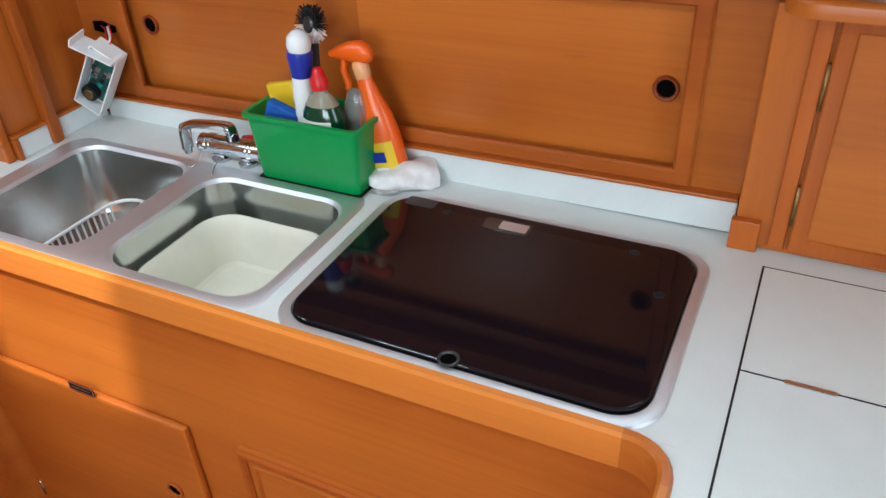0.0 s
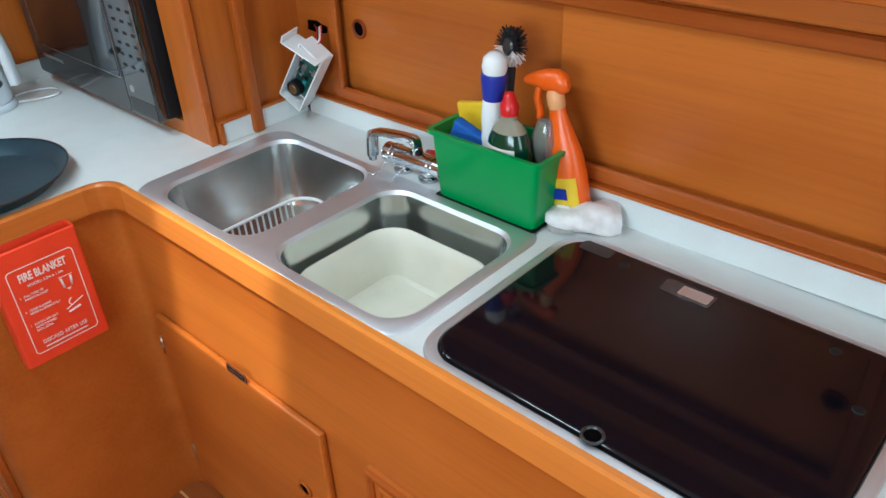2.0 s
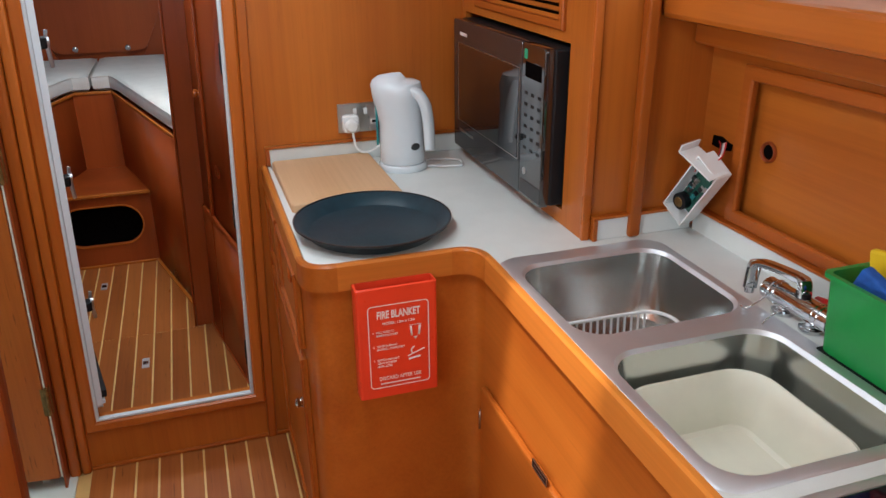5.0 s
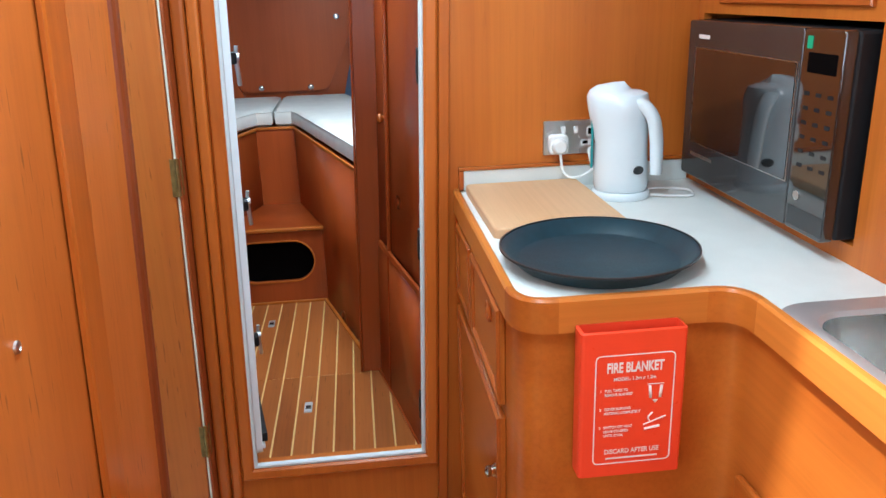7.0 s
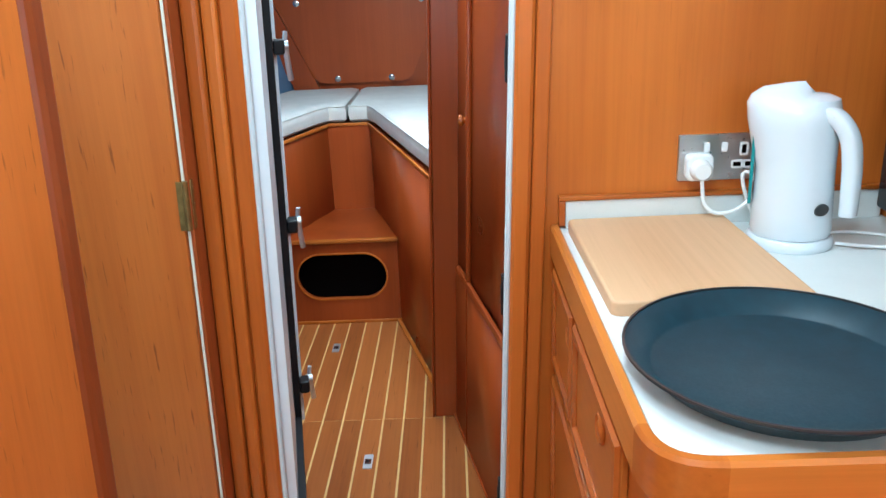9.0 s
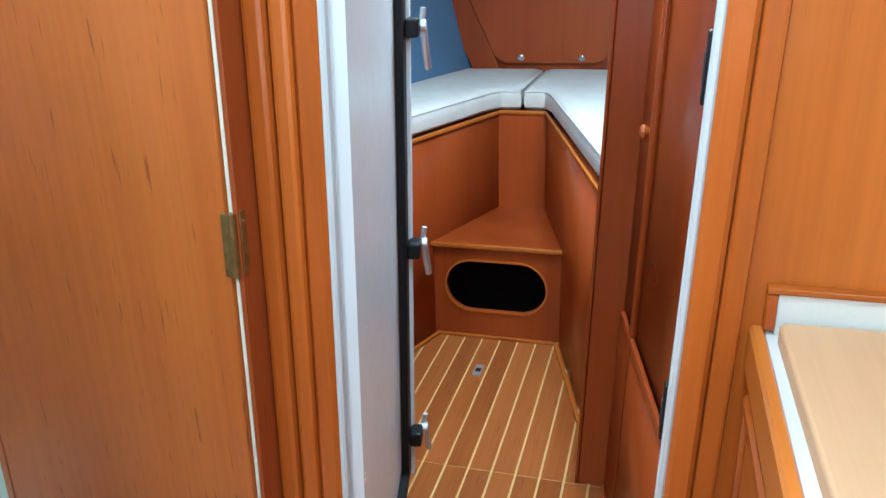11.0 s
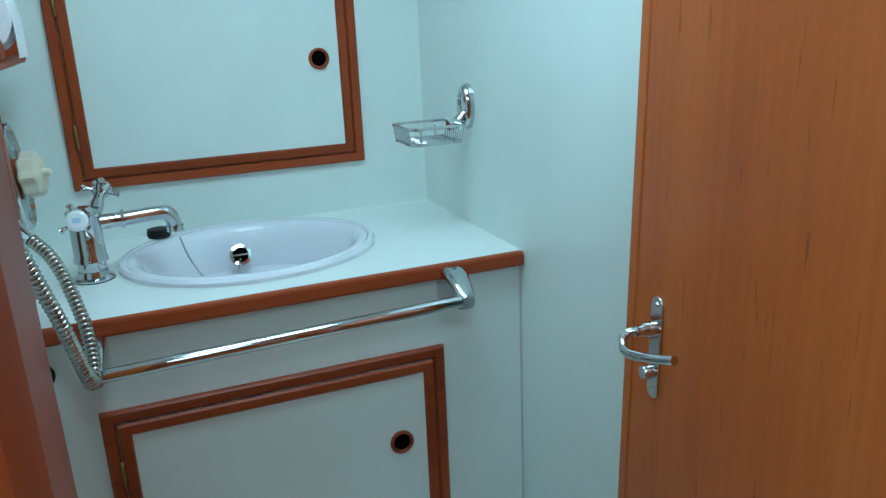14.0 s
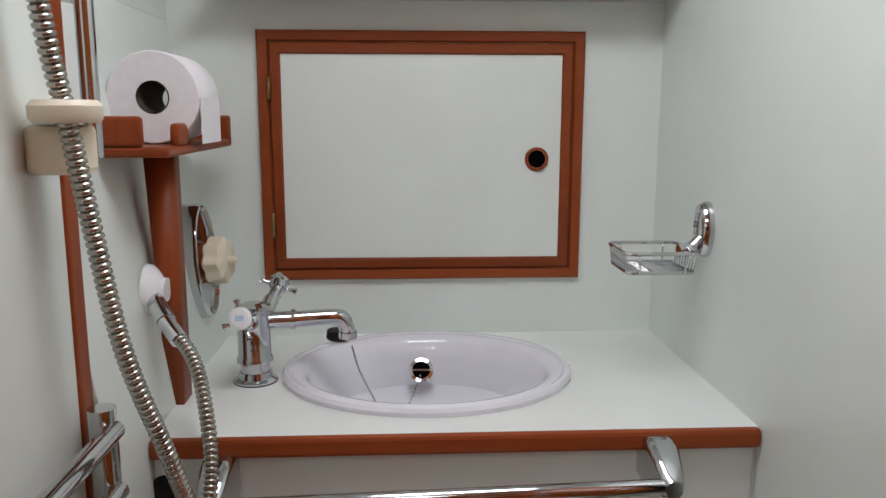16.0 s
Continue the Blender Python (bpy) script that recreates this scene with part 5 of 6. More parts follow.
for q, p in enumerate(sq):
    d = (sq[min(q + 1, len(sq) - 1)] - sq[max(q - 1, 0)]).normalized()
    side = Vector((0.29, 0.957, 0))
    up = d.cross(side).normalized()
    loops.append([p + side * u + up * v for u, v in rrect(-0.012, 0.012, -0.0075, 0.0075, 0.004, 2)])
part("spout", loft(loops), CHROME, tp, "square-edged chrome swivel spout")
part("nozzle", lathe([(0.009, 0.922), (0.0095, 0.934)], 16, None, Matrix.Translation((-1.001, 1.252, 0))), CHROME, tp)
for x in (-0.966, -0.955, -0.864, -0.853):
    part("barrel_ring", lathe([(0.0215, -0.002), (0.0228, 0.0), (0.0215, 0.002)], 20, None, Matrix.Translation((x, 1.283 + (x + 0.98) * 0.04, 0.934)) @ Matrix.Rotation(radians(90), 4, "Y")), CHROME, tp)
part("collar", lathe([(0.0135, 0.948), (0.0135, 0.960)], 16, None, Matrix.Translation((-0.905, 1.285, 0))), BLACK, tp)
part("lever_cap", lathe([(0.020, 0), (0.020, 0.012), (0.013, 0.020)], 18, None, Matrix.Translation((-0.832, 1.288, 0.934)) @ Matrix.Rotation(radians(90), 4, "Y")), CHROME, tp)
for pts in ([(-0.97, 1.27, 0.93), (-0.955, 1.235, 0.925), (-0.965, 1.22, 0.91), (-0.985, 1.225, 0.9045)], [(-0.93, 1.27, 0.915), (-0.925, 1.24, 0.910), (-0.915, 1.216, 0.902), (-0.912, 1.207, 0.875), (-0.911, 1.202, 0.855)]):
    cn = thing("plug_chain", "thin steel bead chain of the sink plug", "chain", pts[0])
    bm = None
    path = smooth_path(pts, 7)
    for p in path:
        bm = lathe([(0.0004, -0.0021), (0.0018, -0.001), (0.0018, 0.001), (0.0004, 0.0021)], 6, bm, Matrix.Translation(p))
    part("beads", bm, CHROME, cn)
part("chain_ring", tube([(-0.911 + 0.009 * math.cos(a), 1.203, 0.846 + 0.009 * math.sin(a)) for a in [i * math.pi / 8 for i in range(17)]], 0.0015, 6), CHROME, cn)
tg = thing("scissors", "red-handled kitchen scissors lying behind the tap", "scissors", (-0.85, 1.33, TOP))
part("handle", tube(smooth_path([(-0.91, 1.325, 0.935), (-0.875, 1.315, 0.945), (-0.84, 1.318, 0.938), (-0.82, 1.33, 0.925)]), 0.0075, 8), REDPL, tg, "red plastic handle")
part("handle", tube(smooth_path([(-0.90, 1.345, 0.91), (-0.86, 1.338, 0.932), (-0.83, 1.335, 0.928)]), 0.007, 8), BLACK, tg, "black plastic handle")
part("blade", box(-0.925, -0.86, 1.345, 1.349, 0.9005, 0.912), STEEL, tg)

# green caddy with its bottles
cy = thing("cleaning_caddy", "green plastic caddy beside the sinks, full of cleaning things", "caddy", (-0.70, 1.305, TOP))
rows = []
for z, gx, gy in ((0.9042, 0.0, 0.0), (0.907, 0.002, 0.002), (1.034, 0.012, 0.006)):
    rows.append((-0.812 - gx, -0.588 + gx, 1.250 - gy, 1.352 + gy, z, 0.012))
x0, x1, y0, y1, z, r = rows[-1]
rows += [(x0 - 0.007, x1 + 0.007, y0 - 0.007, y1 + 0.007, 1.034, 0.014), (x0 - 0.007, x1 + 0.007, y0 - 0.007, y1 + 0.007, 1.042, 0.014), (x0 + 0.002, x1 - 0.002, y0 + 0.002, y1 - 0.002, 1.042, 0.010), (-0.808, -0.592, 1.254, 1.348, 0.912, 0.010)]
part("tub", loft([[(px, py, zz) for px, py in rrect(a, b, c, d, rr, 4)] for a, b, c, d, zz, rr in rows]), GREEN, cy)
part("tray_foot", prism(rrect(-0.82, -0.58, 1.244, 1.30, 0.006, 3), 0.9037, 0.9041), BLACK, cy)

bt = thing("squeeze_bottle", "white squeeze bottle with a blue collar in the caddy", "bottle", (-0.71, 1.285, 0.913))
bM = Matrix.Translation((-0.722, 1.288, 0.913)) @ Matrix.Rotation(radians(4), 4, "Y") @ Matrix.Diagonal((1.12, 1.12, 0.985, 1)) @ Matrix.Translation((0, 0, -0.913))
part("bottle", lathe([(0.014, 0.913), (0.0155, 0.93), (0.0155, 1.06), (0.0172, 1.075), (0.0165, 1.118), (0.015, 1.124)], 20, None, bM), WHITEPL, bt)
part("collar", lathe([(0.0168, 1.118), (0.0178, 1.128), (0.0215, 1.160), (0.0200, 1.168)], 20, None, bM), BLUEPL, bt, "blue collar")
part("dome", lathe([(0.0185, 1.168), (0.0205, 1.178), (0.0185, 1.194), (0.010, 1.204), (0.002, 1.206)], 20, None, bM), WHITEPL, bt)

ds = thing("dish_soap_bottle", "clear bottle of dark green washing-up liquid with a red cap", "bottle", (-0.655, 1.288, 0.913))
dM = Matrix.Translation((-0.666, 1.282, -0.006))
part("bottle", lathe([(0.040, 0.913), (0.044, 0.925), (0.046, 1.0), (0.0455, 1.035), (0.041, 1.058), (0.034, 1.074)], 28, None, dM, True, 1.0, 0.72), SOAPGRN, ds)
part("shoulder", lathe([(0.034, 1.0742), (0.029, 1.081), (0.024, 1.088), (0.0155, 1.096), (0.0145, 1.110)], 28, None, dM, True, 1.0, 0.72), plain("clear_pale_green", (0.62, 0.62, 0.48), 0.10, trans=0.6), ds, "clear empty shoulder of the bottle")
part("cap", lathe([(0.0165, 1.104), (0.017, 1.122), (0.013, 1.128), (0.010, 1.140), (0.006, 1.144)], 20, None, dM), REDPL, ds, "red flip cap")
bm = loft([[(r * math.sin(a), -r * 0.72 * math.cos(a), z) for a in [radians(d) for d in range(-62, 43, 8)]] for z, r in ((0.96, 0.0464), (1.0, 0.0466), (1.035, 0.0462), (1.050, 0.0436))], False, False, None, dM)
part("label", bm, PRINT, ds, "white paper label")
cl = thing("clear_bottle", "clear plastic bottle in the caddy", "bottle", (-0.615, 1.325, 0.913))
part("bottle", lathe([(0.024, 0.913), (0.026, 0.93), (0.026, 1.05), (0.018, 1.075), (0.014, 1.085), (0.006, 1.088)], 20, None, Matrix.Translation((-0.618, 1.322, 0)), True, 1.0, 0.8), plain("clear_plastic", (0.92, 0.90, 0.87), 0.10, trans=0.85), cl)
sg = thing("cleaning_sponge", "blue cleaning sponge in the caddy", "sponge", (-0.77, 1.285, 0.913))
part("sponge", box(-0.042, 0.042, -0.011, 0.011, -0.06, 0.06, 0.005, None, pose(-0.768, 1.282, 0.993, 6, 24, 8)), SPONGE, sg)
yc2 = thing("yellow_cloth", "yellow dish cloth in the caddy", "cloth", (-0.79, 1.33, 0.913))
part("cloth", box(-0.034, 0.034, -0.008, 0.008, -0.08, 0.08, 0.006, None, pose(-0.780, 1.332, 0.996, 0, -12, 0)), YELLOW, yc2)
br = thing("dish_brush", "round dish brush with black and white bristles in the caddy", "brush", (-0.71, 1.33, 0.913))
part("stem", tube([(-0.716, 1.335, 0.915), (-0.712, 1.336, 1.05), (-0.705, 1.338, 1.165)], 0.008, 10), DARKPL, br)
BM = pose(-0.706, 1.336, 1.195, 78, 0, -20)
part("head", lathe([(0.012, -0.012), (0.017, -0.006), (0.017, 0.006), (0.012, 0.010)], 18, None, BM), DARKPL, br)
rng = random.Random(4)
for col, mat in ((0, BLACK), (1, PRINT)):
    bm = None
    for k in range(64):
        a = 2 * math.pi * k / 64 + rng.uniform(-0.03, 0.03)
        if (math.sin(a) > -0.15) == (col == 0):
            for lay in (-0.006, 0.0, 0.006):
                l = 0.034 + rng.uniform(-0.003, 0.003)
                bm = tube([(0.015 * math.cos(a), 0.015 * math.sin(a), lay), (l * math.cos(a), l * math.sin(a), lay * 1.8 + rng.uniform(-0.002, 0.002))], 0.0011, 4, bm, BM)
    part("bristles", bm, mat, br, "black bristles" if col == 0 else "white bristles")

sp = thing("spray_bottle", "orange trigger spray bottle behind the caddy", "spray bottle", (-0.58, 1.33, TOP))
sM = pose(-0.556, 1.336, TOP, 0, -13, 0) @ Matrix.Diagonal((1.16, 1.1, 1.04, 1))
part("bottle", lathe([(0.030, 0.0006), (0.033, 0.012), (0.034, 0.09), (0.030, 0.13), (0.020, 0.17), (0.014, 0.195), (0.013, 0.21)], 24, None, sM, True, 1.0, 0.75), ORANGE, sp)
part("label", loft([[(0.0348 * math.sin(a), -0.0348 * 0.75 * math.cos(a), z) for a in [radians(d) for d in range(-50, 51, 10)]] for z in (0.018, 0.05, 0.088)], False, False, None, sM), YELLOW, sp, "yellow and white label")
part("label_mark", box(-0.012, 0.012, -0.0275, -0.0262, 0.05, 0.07, 0.0, None, sM), BLUEPL, sp)
part("label_mark", box(-0.010, 0.014, -0.0275, -0.0262, 0.024, 0.040, 0.0, None, sM), PRINT, sp)
part("neck", lathe([(0.013, 0.204), (0.0140, 0.212), (0.0140, 0.228), (0.011, 0.236)], 18, None, sM), plain("pale_orange_plastic", (0.80, 0.38, 0.16), 0.25), sp, "translucent pale orange collar")
def oval_section(x, w, z0, z1):
    return [(x, w * math.cos(a), (z0 + z1) / 2 + (z1 - z0) / 2 * math.sin(a)) for a in [math.pi * q / 8 for q in range(16)]]


part("trigger_head", loft([oval_section(*q) for q in ((-0.050, 0.006, 0.248, 0.259), (-0.046, 0.008, 0.245, 0.261), (-0.028, 0.011, 0.240, 0.267), (-0.008, 0.013, 0.231, 0.271), (0.012, 0.013, 0.228, 0.270), (0.023, 0.010, 0.230, 0.262), (0.027, 0.005, 0.236, 0.252))], True, True, None, sM), ORANGE, sp)
part("trigger", tube([(-0.026, 0, 0.242), (-0.034, 0, 0.222), (-0.033, 0, 0.196), (-0.036, 0, 0.186)], 0.006, 8, None, sM), ORANGE, sp)

rg = thing("rolled_cloth", "white towelling cloth rolled up beside the cooker", "cloth", (-0.51, 1.32, TOP))
loops = []
for k in range(27):
    f = k / 26
    px, py = -0.588 + 0.108 * f, 1.288 + 0.076 * f
    rr = 0.010 + 0.021 * min(1, f * 2.2) ** 0.7 - 0.006 * max(0, f - 0.85) / 0.15
    loop = []
    for j in range(32):
        a = 2 * math.pi * j / 32
        w = 0.92 + 0.08 * math.sin(2 * a + 6 * f) + 0.09 * math.sin(4 * a - 9 * f) + 0.34 * (((a / (2 * math.pi)) + 0.30 * f) % 1.0) + rng.uniform(-0.02, 0.02)
        off = Vector((-0.64, 0.76, 0)) * rr * w * math.cos(a) * 1.15
        z = max(0.0006, 0.019 + rr * w * math.sin(a) * 0.85)
        loop.append((px + off.x, py + off.y, TOP + z))
    loops.append(loop)
part("roll", loft(loops), CLOTH, rg)
bm = loft([[(-0.575 + 0.05 * a, 1.275 + 0.02 * b + 0.012 * a, TOP + 0.004 + 0.006 * math.sin(4 * a + 3 * b) ** 2) for a in [i / 6 for i in range(7)]] for b in [j / 4 - 0.6 for j in range(5)]], False, False)
bmesh.ops.solidify(bm, geom=bm.faces[:], thickness=0.003)
part("flap", bm, CLOTH, rg)

# open alarm box hanging from its wires
al = thing("alarm_box", "open white alarm box with circuit board, hanging by wires", "electronics box", (-1.31, 1.31, 0.94))
AM = Matrix.Translation((-1.286, 1.320, 1.022)) @ Matrix.Rotation(radians(37), 4, "Y") @ Matrix.Rotation(radians(12), 4, "Z")
o, q = rrect(-0.033, 0.033, -0.088, 0.088, 0.003, 2), rrect(-0.030, 0.030, -0.085, 0.085, 0.002, 2)
TOFACE = AM @ FACE_Y
bm = loft([[(x, y, z) for x, y in l] for l, z in ((o, -0.022), (o, 0.020), (q, 0.020), (q, -0.017))], True, True, None, TOFACE)
part("case", bm, WHITEPL, al)
pcb = part("circuit_board", box(-0.026, 0.026, -0.075, 0.060, -0.015, -0.012, 0, None, TOFACE), PCB, al, "green circuit board")
for k in range(16):
    x, y = rng.uniform(-0.024, 0.024), rng.uniform(-0.04, 0.052)
    part("component", box(x - 0.005, x + 0.005, y - 0.004, y + 0.008, -0.0119, rng.uniform(-0.009, -0.003), 0.0005, None, TOFACE), rng.choice([BLACK, SATIN, TEAL, DARKPL]), pcb)
part("buzzer", lathe([(0.019, -0.0119), (0.019, 0.006), (0.015, 0.008), (0.004, 0.007)], 22, None, TOFACE @ Matrix.Translation((-0.010, -0.058, 0))), BLACK, pcb, "black round buzzer")
part("buzzer_face", lathe([(0.012, 0.008), (0.011, 0.0092)], 18, None, TOFACE @ Matrix.Translation((-0.010, -0.058, 0))), BRASS, pcb)
hinge = AM @ Vector((0.030, -0.012, 0.088))
way = Vector((-0.86, -0.20, 0.40)).normalized()
across = (AM.to_3x3() @ Vector((0, 1, 0))).normalized()
across = (across - way * across.dot(way)).normalized()
out = way.cross(across)
LM = Matrix(((way.x, across.x, out.x, hinge.x), (way.y, across.y, out.y, hinge.y), (way.z, across.z, out.z, hinge.z), (0, 0, 0, 1)))
lidp = part("lid", box(0.0, 0.096, -0.026, 0.026, -0.002, 0.002, 0.0008, None, LM), WHITEPL, al, "opened white lid")
part("lid_end", box(0.094, 0.098, -0.026, 0.026, -0.018, 0.002, 0.0008, None, LM), WHITEPL, lidp)
for k, mat in enumerate((REDPL, BLACK, WHITEPL, PRINT, REDPL)):
    part("wire", tube(smooth_path([(-1.312 + 0.006 * k, 1.385, 1.116 - 0.002 * k), (-1.28 + 0.004 * k, 1.365, 1.115 + 0.003 * k), (-1.252 + 0.003 * k, 1.335, 1.10), (-1.285 - 0.006 * k, 1.318, 1.085 - 0.004 * k), (-1.292, 1.318, 1.06)], 6), 0.0014, 5), mat, al)
structure("trim_wire_hole", merge(None, prism([(-1.338, 1.102), (-1.300, 1.099), (-1.272, 1.104), (-1.270, 1.118), (-1.288, 1.121), (-1.305, 1.127), (-1.336, 1.124)], 0, 0.0018), Matrix.Translation((0, 1.3879, 0)) @ FACE_Y), VOID, "dark ragged cable hole in the locker front")
sc = thing("panel_screw", "small steel screw head on the partition", "screw", (-1.093, -0.14, 1.028))
part("screw_head", lathe([(0.008, 0), (0.0075, 0.003), (0.004, 0.0045), (0.003, 0.003)], 14, None, Matrix.Translation((-1.093, -0.1405, 1.028)) @ FACE_YP), SATIN, sc)
# ---- toilet compartment: fittings ----
bs = thing("wash_basin", "white oval washbasin set in the counter", "basin", (-1.80, -1.385, HZ))


def ell(rx, ry, z, cx=-1.802, cy=-1.385, n=44):
    return [(cx + rx * math.cos(2 * math.pi * k / n), cy + ry * math.sin(2 * math.pi * k / n), z) for k in range(n)]


rows = [(0.225, 0.191, 0.0004), (0.226, 0.192, 0.007), (0.222, 0.188, 0.012), (0.215, 0.182, 0.013), (0.211, 0.178, 0.0105), (0.206, 0.174, 0.012), (0.196, 0.164, 0.010), (0.186, 0.155, 0.0),
        (0.176, 0.146, -0.03), (0.155, 0.128, -0.075), (0.115, 0.094, -0.105), (0.06, 0.05, -0.116), (0.024, 0.022, -0.118)]
part("bowl", loft([ell(a, b, HZ + z, -1.802, -1.385 - (0.02 if z < -0.05 else 0)) for a, b, z in rows], True, "end"), CERAMIC, bs)
OM = Matrix.Translation((-1.795, -1.508, HZ - 0.040)) @ Matrix.Rotation(radians(-58), 4, "X") @ Matrix.Scale(0.78, 4)
part("waste_ring", lathe([(0.027, -0.004), (0.027, 0.003), (0.020, 0.004), (0.018, 0.0005)], 24, None, OM, False), CHROME, bs, "chrome overflow ring")
part("waste_hole", lathe([(0.0185, 0.0), (0.0185, 0.0006)], 20, None, OM), VOID, bs)
part("waste_bar", box(-0.019, 0.019, -0.002, 0.002, 0.0007, 0.0025, 0, None, OM), CHROME, bs)
ch = thing("basin_chain", "thin chain of the basin plug", "chain", (-1.68, -1.40, 0.98))
bm = None
for p in smooth_path([(-1.684, -1.392, 0.985), (-1.695, -1.392, 0.945), (-1.72, -1.375, 0.900), (-1.742, -1.345, 0.872), (-1.765, -1.40, 0.868), (-1.793, -1.50, 0.898)], 12):
    bm = lathe([(0.0003, -0.0026), (0.0021, 0), (0.0003, 0.0026)], 5, bm, Matrix.Translation(p))
part("beads", bm, HOSE, ch)
pg2 = thing("basin_plug", "small black rubber basin plug behind the tap", "plug", (-1.65, -1.47, HZ))
part("plug_body", lathe([(0.02, HZ + 0.0145), (0.022, HZ + 0.018), (0.020, HZ + 0.030), (0.008, HZ + 0.032)], 18, None, Matrix.Translation((-1.652, -1.525, 0))), BLACK, pg2)

tp = thing("basin_tap", "traditional chrome basin mixer with cross handles", "tap", (-1.54, -1.355, HZ))
TX, TYY = -1.54, -1.355
T = Matrix.Translation((TX, TYY, HZ))
part("foot", lathe([(0.033, 0.0004), (0.033, 0.004), (0.026, 0.007), (0.024, 0.016)], 28, None, T), CHROME, tp)
part("rubber", lathe([(0.0335, 0.0002), (0.0335, 0.0016)], 28, None, T), BLACK, tp)
part("column", lathe([(0.022, 0.016), (0.022, 0.030), (0.027, 0.032), (0.027, 0.038), (0.0245, 0.042), (0.0245, 0.108), (0.027, 0.112), (0.026, 0.118), (0.012, 0.122)], 28, None, T), CHROME, tp)
part("spout", tube(smooth_path([(-0.018, -0.006, 0.092), (-0.05, -0.012, 0.092), (-0.115, -0.026, 0.092), (-0.131, -0.030, 0.086), (-0.137, -0.032, 0.070), (-0.138, -0.032, 0.060)], 6), 0.0125, 16, None, T), CHROME, tp)
part("nozzle", lathe([(0.0145, 0.056), (0.0145, 0.066)], 18, None, T @ Matrix.Translation((-0.138, -0.032, 0))), CHROME, tp)
part("spout_ring", lathe([(0.0155, -0.003), (0.0155, 0.003)], 18, None, T @ Matrix.Translation((-0.058, -0.014, 0.092)) @ Matrix.Rotation(radians(90), 4, "Y")), CHROME, tp)
for base, aim, cap in (((0.0, 0.018, 0.096), Vector((0.10, 0.9, 0.35)), True), ((-0.018, -0.030, 0.110), Vector((-0.28, -0.72, 0.6)), False)):
    m = T @ Matrix.Translation(base) @ aim.to_track_quat("Z", "Y").to_matrix().to_4x4()
    h = part("valve_stem", lathe([(0.012, -0.01), (0.012, 0.012), (0.009, 0.014), (0.009, 0.030), (0.014, 0.034), (0.014, 0.044), (0.0165, 0.046), (0.0165, 0.050), (0.012, 0.052)], 18, None, m), CHROME, tp)
    for k in range(4):
        a = k * math.pi / 2 + 0.4
        part("spoke", tube([(0.010 * math.cos(a), 0.010 * math.sin(a), 0.039), (0.024 * math.cos(a), 0.024 * math.sin(a), 0.039), (0.030 * math.cos(a), 0.030 * math.sin(a), 0.039)], 0.0042, 10, None, m, lambda i: (0.7, 0.8, 1.35)[i]), CHROME, h)
    if cap:
        part("indice", lathe([(0.0165, 0.0502), (0.0165, 0.054), (0.012, 0.056)], 22, None, m), WHITEPL, h, "white enamel cap")
        part("indice_mark", box(-0.006, 0.006, -0.004, 0.004, 0.0558, 0.0566, 0, None, m), plain("pale_blue_mark", (0.45, 0.6, 0.75), 0.4), h)

tr = thing("towel_rail", "chrome towel rail on the washbasin cabinet", "towel rail", (-1.81, -1.11, 0.87))
part("bar", tube([(-1.530, -1.074, 0.888), (-2.095, -1.074, 0.902)], 0.0098, 18), CHROME, tr)
for x, z in ((-1.535, 0.888), (-2.088, 0.902)):
    bk = part("bracket", loft([[(x + u, y, z + v) for u, v in rrect(-w, w, lo, hi, 0.010, 4)] for y, w, lo, hi in ((-1.1495, 0.021, -0.024, 0.042), (-1.138, 0.021, -0.024, 0.042), (-1.108, 0.020, -0.022, 0.036), (-1.086, 0.017, -0.019, 0.024), (-1.072, 0.014, -0.016, 0.014), (-1.064, 0.0105, -0.012, 0.010))]), CHROME, tr)
vt = thing("round_vent", "small round black vent in the cabinet front", "vent", (-1.44, -1.15, 0.874))
part("disc", lathe([(0.020, 0), (0.020, 0.003), (0.016, 0.004), (0.004, 0.003)], 22, None, Matrix.Translation((-1.462, -1.1495, 0.874)) @ FACE_YP), BLACK, vt)

# soap basket
sb = thing("soap_basket", "chrome wire soap basket on the side wall", "soap dish", (-2.15, -1.35, 1.12))
part("rosette", lathe([(0.034, 0.0004), (0.034, 0.008), (0.031, 0.014), (0.026, 0.015), (0.022, 0.011), (0.010, 0.012)], 28, None, Matrix.Translation((HX, -1.350, 1.174)) @ FACE_X @ Matrix.Diagonal((0.8, 1.25, 1, 1))), CHROME, sb)
part("arm", tube(smooth_path([(HX + 0.010, -1.350, 1.160), (HX + 0.026, -1.348, 1.146), (HX + 0.045, -1.346, 1.142)], 5), 0.010, 12), CHROME, sb)
x0, x1, y0, y1 = -2.192, -2.085, -1.395, -1.292
top = rrect(x0, x1, y0, y1, 0.014, 4)
part("rim_wire", tube([(x, y, 1.147) for x, y in top + top[:1]], 0.0030, 8), CHROME, sb)
bot = rrect(x0 + 0.004, x1 - 0.004, y0 + 0.004, y1 - 0.004, 0.010, 4)
part("foot_wire", tube([(x, y, 1.118) for x, y in bot + bot[:1]], 0.0024, 8), CHROME, sb)
for k in range(9):
    y = y0 + 0.012 + k * 0.0099
    for x in (x0, x1):
        part("wire", tube([(x, y, 1.147), (x + (0.004 if x == x0 else -0.004), y, 1.118)], 0.0013, 5), CHROME, sb)
    part("wire", tube([(x0 + 0.004, y, 1.118), (x1 - 0.004, y, 1.118)], 0.0013, 5), CHROME, sb)
for y in (y0, y1):
    for x in (x0 + 0.02, x1 - 0.02):
        part("wire", tube([(x, y, 1.147), (x, y, 1.118)], 0.0014, 5), CHROME, sb)

